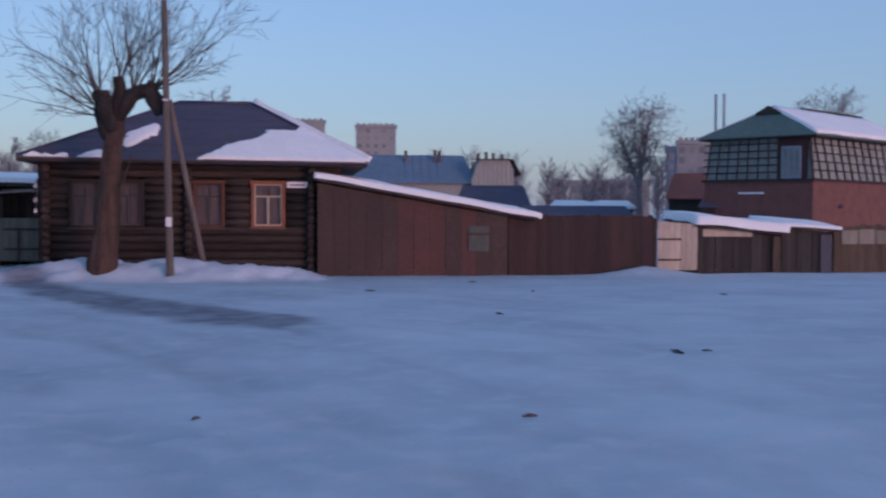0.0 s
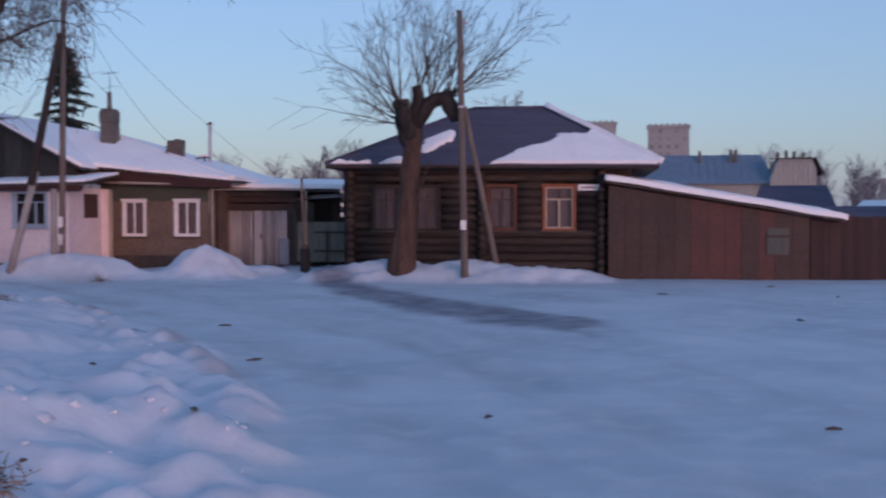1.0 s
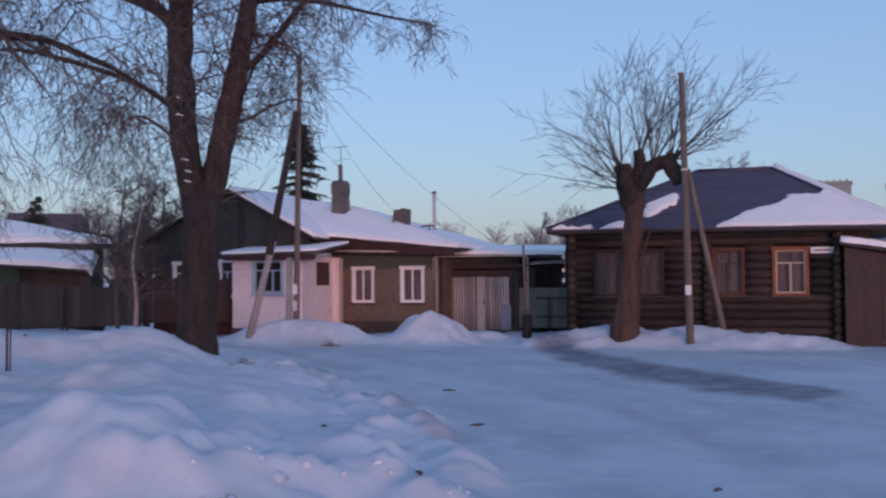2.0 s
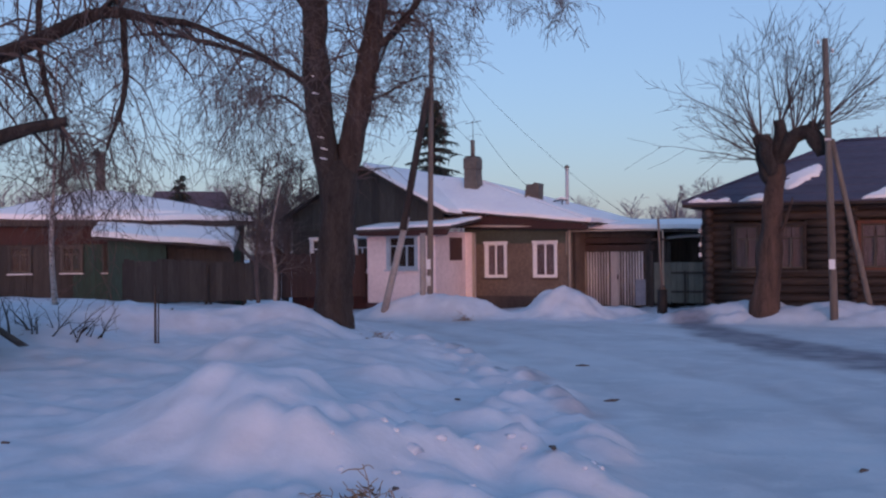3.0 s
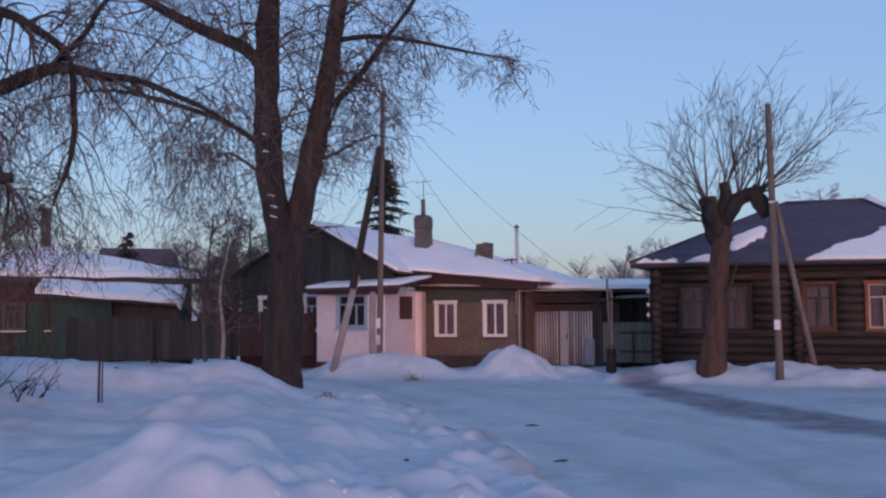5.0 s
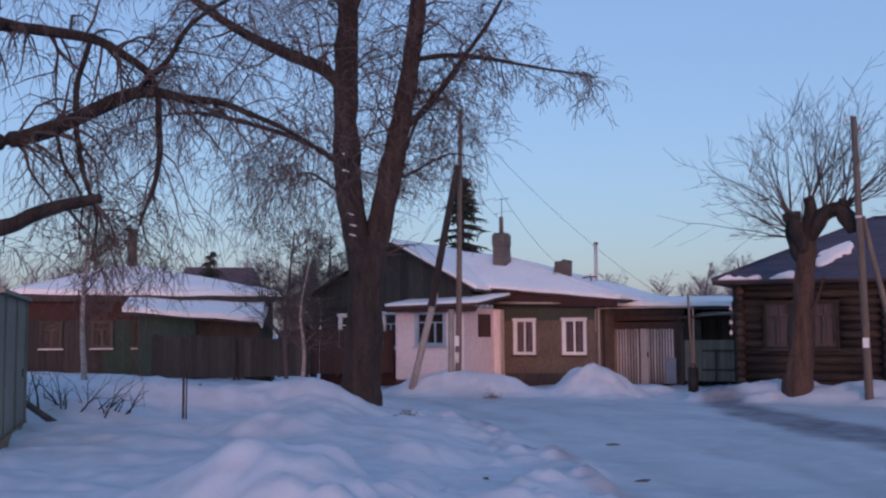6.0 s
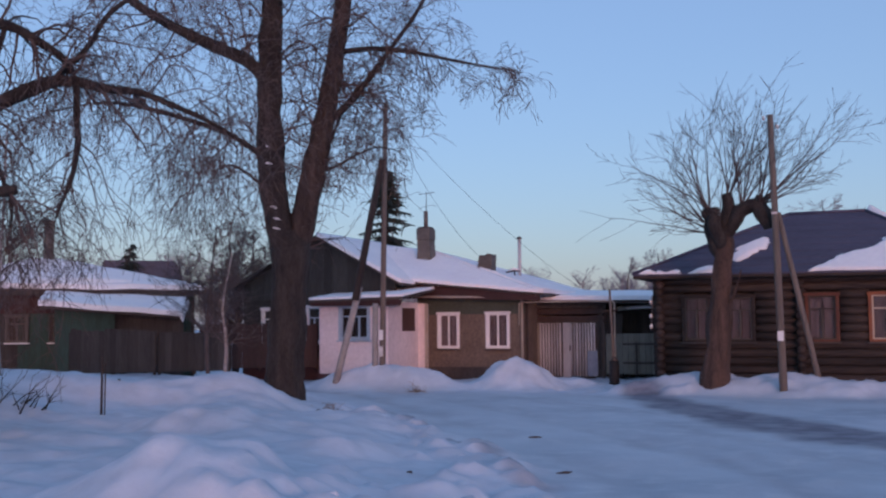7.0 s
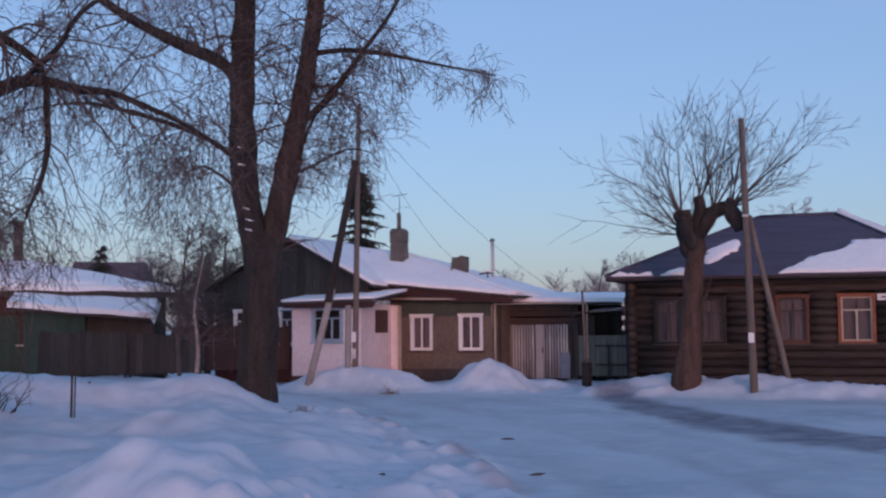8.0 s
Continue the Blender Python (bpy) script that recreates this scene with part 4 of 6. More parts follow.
    snow_on("porch_snow", [(px0 - 0.25, py0 - 0.32, 2.83), (px1 + 0.7, py0 - 0.32, 2.89), (px1 + 0.6, py1 + 0.1, 3.31), (px0 - 0.2, py1 + 0.1, 3.26)], lambda s, t: 0.6 - 0.5 * max(0, s - 0.75), 0.09, po, "snow on the porch roof", 0.15, 0.25)


M_GREENISH = mat("dull_green_boards", (0.07, 0.085, 0.065), (0.045, 0.05, 0.042), scale=5, bump=0.2, vary=0.1)
# gable boards greyed and darkened, their shade put into the base colour
M_SHADEGABLE = mat("shaded_gable_boards", (0.046, 0.047, 0.044), (0.025, 0.026, 0.026), scale=5, stretch=(2, 2, 0.3), bump=0.3, vary=0.25)
stucco_house()


# ---- shed and zinc gate between the houses ----
def gate_shed():
    s = thing("gate_shed", "boarded shed with a corrugated zinc gate and snowy flat roof", "shed", (-13.3, 37.6, 0))
    part("back_wall", box(0, 5.2, 3.0, 3.1, 0, 2.9), M_DARK, s)
    for i in range(4):
        part("board", box(-0.15 + i * 0.16, i * 0.16, 0.02, 0.05, 0, 2.75), M_GREYWOOD, s)
    for zz in (2.14, 2.4, 2.62):
        part("board", box(0.45, 3.3, 0.02, 0.05, zz - 0.1, zz + 0.1), M_RUST if zz < 2.5 else M_GREYWOOD, s)
    # backing darker than the ribs: shade of the grooves put into its colour
    g = part("zinc_gate", box(0.48, 3.0, 0.09, 0.11, 0.05, 2.04), M_GREYWOOD, s, "pale two-leaf corrugated zinc gate, groove shade put into a dark backing")
    # zinc tone differs from rib to rib to make up for weak relief shading
    for i in range(20):
        x = 0.87 + 2.1 * i / 20
        if not 1.68 < x < 2.02:
            tube("rib", [(x, 0.035, 0.08), (x, 0.035, 2.0 - 0.012 * (i % 3))], [0.036, 0.036], M_ZINC, g, sides=6)
    part("side_panel", box(0.5, 0.82, 0.04, 0.07, 0.05, 1.98), M_CREAMGREY, g)
    part("leaf_edge", box(1.7, 2.0, 0.05, 0.075, 0.05, 2.0), M_ZINC, g)
    part("blue_patch", box(2.62, 2.99, -0.012, -0.004, 0.1, 1.0), M_BLUEGREY, g, "blue-grey patch sheet")
    part("handle", box(1.95, 2.0, 0.0, 0.03, 1.0, 1.18), M_DARK, g)
    tube("gas_pipe", [(0.66, -1.7, 1.9), (0.66, -1.7, 2.66), (0.74, -1.7, 2.72), (3.3, -1.7, 2.72), (4.0, -1.7, 2.7), (4.06, -1.7, 2.64), (4.06, -1.7, -0.1)], [0.028] * 7, M_CREAM, s, "thin pale gas pipe on its stand", sides=8)
    part("post", box(3.02, 3.2, 0.0, 0.2, -0.1, 2.6), M_DARK, s)
    part("post", box(0.36, 0.475, 0.0, 0.2, -0.1, 2.6), M_GREYWOOD, s)
    for i in range(4):
        part("board", box(3.25 + i * 0.16, 3.25 + i * 0.16 + 0.15, 0.1, 0.13, 0, 2.3), M_DARK, s)
    part("roof", slab([(-0.6, -0.5, 2.82), (5.2, -0.3, 2.72), (5.2, 3.2, 3.0), (-0.6, 3.2, 3.1)], 0.08), M_DARK, s)
    snow_on("roof_snow", [(-0.62, -0.53, 2.83), (5.22, -0.33, 2.73), (5.2, 3.2, 3.02), (-0.6, 3.2, 3.12)], lambda a, b: 0.5, 0.17, s, "snow on the shed roof", 0.18, 0.3)


gate_shed()


def yard_gate():
    g = thing("yard_gate", "grey-beige plank yard gate beside the log house", "gate", (-9.9, 37.2, 0))
    for i in range(10):
        part("plank", box(i * 0.2, i * 0.2 + 0.19, 0, 0.03, 0.2, 1.6), M_CREAMGREY, g)
    for zz in (0.55, 1.2):
        part("rail", box(0.6, 2.0, -0.05, -0.003, zz, zz + 0.07), M_DARK, g)
    part("leaf_post", box(1.05, 1.13, -0.06, -0.051, 0.2, 1.3), M_DARK, g)
    part("post", box(-0.15, -0.02, 0, 0.15, -0.1, 2.0), M_DARK, g)
    part("post", box(2.02, 2.17, 0, 0.15, -0.1, 2.0), M_DARK, g)


yard_gate()
low_shed(-9.6, -6.9, 38.6, 3.0, 2.35, 2.45, 2.75, M_DARK, "dark back shed with a snowy roof behind the yard gate", 0.12, 12)


# ---- third house on the left, green and brown ----
def green_house():
    fx, fy = 0.735, 0.678
    ang = math.degrees(math.atan2(fy, fx))
    h = thing("green_house", "low green and brown board house with a snowy hipped roof", "house", (-30.3, 26.3, 0), ang)
    L = 9.0
    for i in range(22):
        x0 = 0.35 + i * 0.19
        part("board", box(x0, x0 + 0.18, 0.4, 0.44, 0, 3.2), M_DARKGREY if i < 14 else M_GREEN, h)
    for i in range(24):
        x0 = 4.55 + i * 0.18
        part("board", box(x0, x0 + 0.172, 0.4, 0.44, 0, 3.2), M_GREEN, h)
    part("band", box(0.3, 4.4, 0.33, 0.395, 2.45, 3.15), M_BROWNRED, h, "red-brown boarded band under the eave")
    part("inner_wall", box(0.35, L, 0.6, 0.7, 0, 3.2), M_DARK, h)
    part("back_wall", box(0.35, L, 6.9, 7.0, 0, 3.2), M_DARK, h)
    part("side_wall", box(0.35, 0.5, 0.7, 6.9, 0, 3.2), M_DARK, h)
    part("side_wall", box(L - 0.15, L, 0.7, 6.9, 0, 3.2), M_DARK, h)
    for a in (0.9, 2.6, 4.0):
        window(h, a, a + 0.75, 1.45, 2.35, 0.36, M_GREYWOOD, M_GREYWOOD, 2, 0.07, 0.3)
    A, B, C, D = (0, 0, 3.3), (L + 0.3, 0, 3.25), (L + 0.3, 7.3, 3.25), (0, 7.3, 3.3)
    R0, R1 = (3.4, 3.6, 4.4), (4.3, 3.6, 4.4)
    for nm, q in (("roof_front", (A, B, R1, R0)), ("roof_side", (B, C, R1)), ("roof_side", (D, A, R0)), ("roof_back", (C, D, R0, R1))):
        part(nm, slab(q, 0.06), M_DARK, h)
    part("fascia", box(0, L + 0.3, -0.04, -0.004, 3.08, 3.24), M_DARK, h)
    snow_on("roof_snow", [A, B, R1, R0], lambda s, t: 0.45 - 2.2 * max(0, 0.06 - abs(t - 0.12)) * (1 if 0.35 < s < 0.75 else 0) * 8, 0.2, h, "thick snow with a dark gap", 0.2, 0.3)
    snow_on("roof_snow", [D, A, R0, (R0[0], R0[1] + 0.02, R0[2])], lambda s, t: 0.5, 0.2, h, "", 0.25, 0.3)
    # lower front roof over the entrance
    part("lower_wall", box(4.2, 6.1, -1.8, -1.7, 0, 2.6), M_GREEN, h, "dark green entrance boards")
    part("lower_wall", box(6.1, 8.4, -1.4, -1.3, 0, 2.4), M_DARKGREY, h)
    part("lower_wall", box(4.2, 4.3, -1.7, 0.4, 0, 2.6), M_GREEN, h)
    part("lower_roof", slab([(3.7, -2.2, 2.62), (8.3, -2.2, 2.28), (8.8, 0.45, 2.9), (3.9, 0.45, 3.1)], 0.06), M_DARK, h)
    snow_on("lower_snow", [(3.68, -2.23, 2.64), (8.32, -2.23, 2.30), (8.8, 0.4, 2.91), (3.9, 0.4, 3.11)], lambda s, t: 0.5 - 0.5 * (s > 0.97), 0.2, h, "snow on the lower roof", 0.16, 0.3)
    ch = part("chimney", box(3.75, 4.1, 3.3, 3.65, 4.0, 5.9, 0.02), M_BRICK, h, "brick chimney")
    part("cap", box(3.71, 4.14, 3.26, 3.69, 5.9, 5.98), M_BRICK, ch)


green_house()
# left yard fences: shade over the yard put into the dark board colour
board_fence("board_fence", "brown-grey yard fence with uneven taller boards", (-24.2, 26.6), (-22.2, 28.2), 1.16, 1.12, M_DARKGREY, 0.17, base=0.72, jag=0.05)
board_fence("board_fence", "low grey-green yard fence near the saplings", (-22.1, 28.3), (-20.4, 29.7), 1.06, 1.04, M_DARKGREY, 0.17, base=0.72, jag=0.02)


board_fence("board_fence", "dark red-brown board fence between the two houses", (-22.6, 31.2), (-19.4, 33.6), 1.35, 1.3, M_FENCE, 0.17, base=0.7)


# ---- steel garage at the near left ----
def garage():
    g = thing("steel_garage", "beige painted steel garage with a rusty lower edge", "garage", (-13.47, 11.95, 0.3), 133.2)
    # local x runs back along the wall, y away from the street
    part("body", box(-3.6, 0, -0.02, 3.2, 0.0, 2.1, 0.01), M_BEIGE, g)
    part("roof", slab([(-3.68, -0.1, 2.15), (0.06, -0.1, 2.15), (0.06, 3.3, 2.26), (-3.68, 3.3, 2.26)], 0.05), M_BEIGE, g)
    for k in range(2):
        part("rib", box(-1.45 - 1.4 * k, -1.41 - 1.4 * k, -0.045, -0.021, 0.0, 2.08), M_BEIGE, g)
    part("corner_post", box(-0.05, 0.03, -0.05, -0.021, 0.0, 2.1), M_BEIGE, g)
    part("lock_plate", box(-0.42, -0.36, -0.034, -0.021, 0.95, 1.08), M_DARK, g)
    part("skirt", box(-3.6, 0.02, -0.06, -0.051, -0.15, 0.28), M_RUSTBEIGE, g, "rust-stained lower edge")


M_RUSTBEIGE = mat("rust_stained_paint", (0.30, 0.22, 0.12), (0.16, 0.10, 0.06), scale=8, bump=0.2, vary=0.05)
garage()


# ---- trees ----
class Grower:
    """Grows a bare crown: each shoot wanders, droops and throws thinner shoots."""
    def __init__(self, seed):
        self.rnd = random.Random(seed)
        self.twigs = Tubes()

    def shoot(self, p, d, length, r, level, droop=0.0, spread=0.8, kids=(6, 5), wander=0.18, shrink=0.5, sides=4, thin=0.004):
        rnd = self.rnd
        n = max(3, min(8, int(length / 0.28)))
        pts, rad = [Vector(p)], [r]
        d = Vector(d).normalized()
        for i in range(n):
            d = d + Vector((rnd.gauss(0, wander), rnd.gauss(0, wander), rnd.gauss(0, wander) - droop * (i + 1) / n))
            d.normalize()
            pts.append(pts[-1] + d * (length / n))
            rad.append(max(thin * 0.7, r * (1 - 0.85 * (i + 1) / n)))
        self.twigs.add(pts, rad, 3 if r < 0.02 else sides, False)
        if level > 0:
            for _ in range(kids[-level] if level <= len(kids) else kids[0]):
                f = rnd.uniform(0.15, 1.0)
                k = min(n - 1, int(f * n))
                q = pts[k].lerp(pts[k + 1], f * n - k)
                ax = (pts[k + 1] - pts[k]).normalized()
                side = Vector((rnd.gauss(0, 1), rnd.gauss(0, 1), rnd.gauss(0, 1)))
                side = (side - ax * side.dot(ax)).normalized()
                nd = ax * (1 - spread * 0.6) + side * spread
                self.shoot(q, nd, length * shrink * rnd.uniform(0.6, 1.25), max(thin, rad[k] * 0.55), level - 1, droop, spread, kids, wander, shrink, sides, thin)

    def along(self, line, rads, count, length, level, lo=0.2, **kw):
        """Shoots along a limb."""
        rnd = self.rnd
        for _ in range(count):
            f = rnd.uniform(lo, 1.0) * (len(line) - 1)
            k = min(len(line) - 2, int(f))
            q = Vector(line[k]).lerp(Vector(line[k + 1]), f - k)
            ax = (Vector(line[k + 1]) - Vector(line[k])).normalized()
            side = Vector((rnd.gauss(0, 1), rnd.gauss(0, 1), rnd.gauss(0.1, 0.8)))
            side = (side - ax * side.dot(ax)).normalized()
            self.shoot(q, ax * 0.5 + side, length * rnd.uniform(0.5, 1.2), min(0.03, max(0.008, rads[k] * 0.35)), level, **kw)


def limb(name, pts, rads, material, parent, steps=6, sides=9, rough=0.03, label=""):
    line = curve_through(pts, steps)
    rr = [float(np.interp(i / steps, range(len(rads)), rads)) for i in range(len(line))]
    line = [p + Vector((nz(p.x * 2, p.y * 2, p.z * 2), nz(p.y * 2, p.z * 2, 5), 0)) * rough for p in line]
    rr = [r * (1 + 0.14 * nz(p.x * 3, p.y * 3, p.z * 2.5)) for r, p in zip(rr, line)]
    tube(name, line, rr, material, parent, label, sides + 4, 0.22)
    return line, rr


def big_tree():
    bx, by = -12.6, 20.45
    t = thing("old_poplar", "large old bare tree with a forked dark trunk on the snowbank", "tree", (bx, by, 0))

    def L(*pts):
        return [(x - bx, y - by, z) for x, y, z in pts]
    trunk = limb("trunk", L((-12.62, 20.45, -0.1), (-12.62, 20.45, 0.9), (-12.55, 20.45, 2.3), (-12.45, 20.5, 3.5), (-12.5, 20.5, 4.0)), [0.52, 0.39, 0.38, 0.44, 0.30], M_BARK, t, sides=16)
    left = limb("stem", L((-12.55, 20.48, 3.3), (-12.8, 20.35, 4.5), (-12.92, 20.25, 6.6), (-12.85, 20.3, 9.2), (-12.6, 20.4, 12), (-12.4, 20.6, 14.5)), [0.30, 0.30, 0.27, 0.23, 0.14, 0.05], M_BARK, t, sides=12)
    # right stem in the browner bark copy, painted as if lit from the right
    right = limb("stem", L((-12.4, 20.52, 3.3), (-12.2, 20.65, 4.5), (-11.94, 20.82, 6.03), (-11.6, 21.0, 8.2), (-11.35, 21.1, 10.5), (-11.0, 21.3, 14.2)), [0.28, 0.26, 0.235, 0.20, 0.14, 0.05], M_BARKLIT, t, sides=12)
    g = Grower(11)
    limbs = [
        ([(-12.9, 20.25, 7.1), (-13.3, 20.0, 7.75), (-14.1, 19.4, 8.15), (-15.1, 18.7, 8.8), (-16.3, 17.9, 9.9), (-17.3, 17.0, 11)], [0.15, 0.14, 0.12, 0.10, 0.07, 0.02]),
        ([(-11.6, 21.0, 8.0), (-10.9, 21.4, 8.1), (-10.0, 21.8, 8.0), (-8.9, 22.3, 7.75), (-7.8, 22.6, 7.5)], [0.07, 0.06, 0.045, 0.03, 0.012]),
        ([(-11.85, 20.9, 6.4), (-11.3, 21.2, 7.0), (-10.7, 21.5, 7.9), (-9.9, 21.9, 9.2), (-9.2, 22.1, 10.8)], [0.09, 0.075, 0.06, 0.045, 0.015]),
        ([(-12.95, 20.2, 5.6), (-13.6, 19.7, 6.1), (-14.6, 18.9, 6.5), (-15.6, 18.2, 6.7), (-16.6, 17.3, 6.4)], [0.07, 0.06, 0.05, 0.035, 0.012]),
        ([(-12.9, 20.3, 4.9), (-13.6, 20.9, 5.2), (-14.6, 21.3, 5.7), (-15.4, 21.6, 5.6)], [0.05, 0.04, 0.03, 0.01]),
        ([(-12.85, 20.3, 8.8), (-12.2, 20.0, 9.8), (-11.6, 19.5, 11.0), (-11.2, 19.0, 12.2)], [0.09, 0.07, 0.05, 0.02]),
        ([(-12.85, 20.3, 8.9), (-13.7, 20.8, 10.1), (-14.6, 21.2, 11.6)], [0.10, 0.07, 0.03]),
        ([(-11.4, 21.1, 9.9), (-10.3, 21.0, 11.2), (-9.2, 20.6, 12.0)], [0.09, 0.06, 0.02]),
        ([(-12.1, 20.7, 5.2), (-11.7, 21.2, 5.5), (-11.0, 21.6, 5.9), (-10.4, 21.8, 5.8)], [0.04, 0.03, 0.02, 0.008]),
        ([(-12.4, 20.5, 4.3), (-12.0, 20.9, 5.4), (-11.9, 21.6, 6.6), (-11.4, 22.0, 7.8)], [0.05, 0.045, 0.03, 0.01])]
    for pts, rads in limbs:
        line, rr = limb("limb", L(*pts), rads, M_BARK, t, sides=8)
        g.along(line, rr, int(8 + 4.6 * len(pts)), 1.1 if pts[-1][0] > -11.5 else 2.0, 2, droop=0.35, spread=0.75, kids=(6, 5), wander=0.27, shrink=0.55, thin=0.0065)
    for line, rr, lo in ((left[0], left[1], 0.3), (right[0], right[1], 0.3)):
        g.along(line, rr, 44, 2.3, 2, lo=lo, droop=0.25, spread=0.8, kids=(6, 5), wander=0.27, shrink=0.55, thin=0.0065)
    # thin water shoots low on the trunk
    g.along(trunk[0], trunk[1], 9, 1.1, 1, lo=0.75, droop=0.1, spread=0.8, kids=(5, 5), wander=0.2, shrink=0.5, thin=0.0065)
    rnd = random.Random(9)
    for k in range(6):
        z = 4.0 + 0.4 * k + rnd.uniform(-0.18, 0.18)
        i = min(range(len(left[0])), key=lambda q: abs(left[0][q].z - z))
        c = left[0][i] + Vector((0.06 + 0.09 * rnd.random(), -left[1][i] * 0.98, 0))
        tube("snow_fleck", [c + Vector((-0.09, 0.02, 0.02)), c, c + Vector((0.09, 0.03, -0.03))], [0.008, 0.02, 0.007], M_SNOW, t, "", 6)
    g.twigs.done("crown", M_TWIG, t, "fine drooping bare twigs", False)


big_tree()


def leaning_tree():
    bx, by = -11.9, 7.4
    t = thing("old_willow", "bare old tree with long crooked limbs over the verge", "tree", (bx, by, 0))

    def L(*pts):
        return [(x - bx, y - by, z) for x, y, z in pts]
    limb("trunk", L((-11.9, 7.4, 0.0), (-11.85, 7.4, 1.5), (-11.9, 7.5, 3.2), (-12.1, 7.7, 5.2), (-12.3, 7.9, 8.0)), [0.38, 0.32, 0.28, 0.22, 0.1], M_BARK, t, sides=14)
    g = Grower(23)
    limbs = [
        ([(-12.0, 7.6, 4.0), (-12.8, 9.4, 4.45), (-12.98, 10.98, 4.71), (-12.47, 11.56, 4.97), (-11.67, 12.36, 5.56), (-11.1, 12.87, 5.5), (-10.65, 13.25, 5.44), (-9.8, 13.9, 5.0), (-9.25, 14.3, 4.55)],
         [0.16, 0.14, 0.125, 0.115, 0.105, 0.07, 0.05, 0.03, 0.012], 34),
        ([(-12.1, 7.8, 5.2), (-12.9, 9.6, 6.2), (-13.0, 10.95, 6.44), (-12.59, 11.42, 6.42), (-12.04, 12.0, 6.31), (-11.62, 12.41, 5.96), (-11.45, 12.55, 5.7)],
         [0.13, 0.11, 0.10, 0.09, 0.075, 0.06, 0.05], 26),
        ([(-11.95, 7.5, 2.6), (-11.75, 8.6, 2.95), (-11.44, 9.71, 3.24), (-11.17, 10.0, 3.44), (-10.8, 10.4, 3.62), (-10.59, 10.62, 3.69)], [0.13, 0.12, 0.11, 0.10, 0.085, 0.075], 4),
        ([(-11.67, 12.36, 5.56), (-11.35, 12.6, 6.0), (-11.0, 12.9, 6.7), (-10.4, 13.3, 7.2), (-9.8, 13.7, 7.5)], [0.055, 0.05, 0.04, 0.03, 0.012], 16),
        ([(-11.42, 12.59, 5.5), (-11.38, 12.6, 4.9), (-11.42, 12.58, 4.3), (-11.5, 12.5, 3.85), (-11.62, 12.42, 3.5)], [0.055, 0.05, 0.042, 0.03, 0.012], 12),
        ([(-12.15, 11.89, 6.3), (-12.3, 11.75, 5.4), (-12.2, 11.84, 4.35), (-12.05, 11.98, 3.7), (-12.1, 11.95, 3.0)], [0.045, 0.045, 0.04, 0.028, 0.012], 12),
        ([(-12.47, 11.56, 4.97), (-12.35, 11.65, 4.4), (-12.15, 11.8, 3.9), (-12.2, 11.8, 3.3)], [0.03, 0.025, 0.02, 0.008], 9),
        ([(-12.2, 7.8, 6.6), (-12.6, 9.8, 7.6), (-12.2, 11.4, 7.9), (-11.3, 12.6, 7.8)], [0.10, 0.08, 0.06, 0.02], 20)]
    for pts, rads, n in limbs:
        line, rr = limb("limb", L(*pts), rads, M_BARK, t, sides=8, rough=0.05)
        g.along(line, rr, int(n * 1.15), 1.75, 2, lo=0.25, droop=0.55, spread=0.75, kids=(5, 4), wander=0.27, shrink=0.55, thin=0.0056)
    g.twigs.done("crown", M_TWIG, t, "hanging bare twigs", False)


leaning_tree()


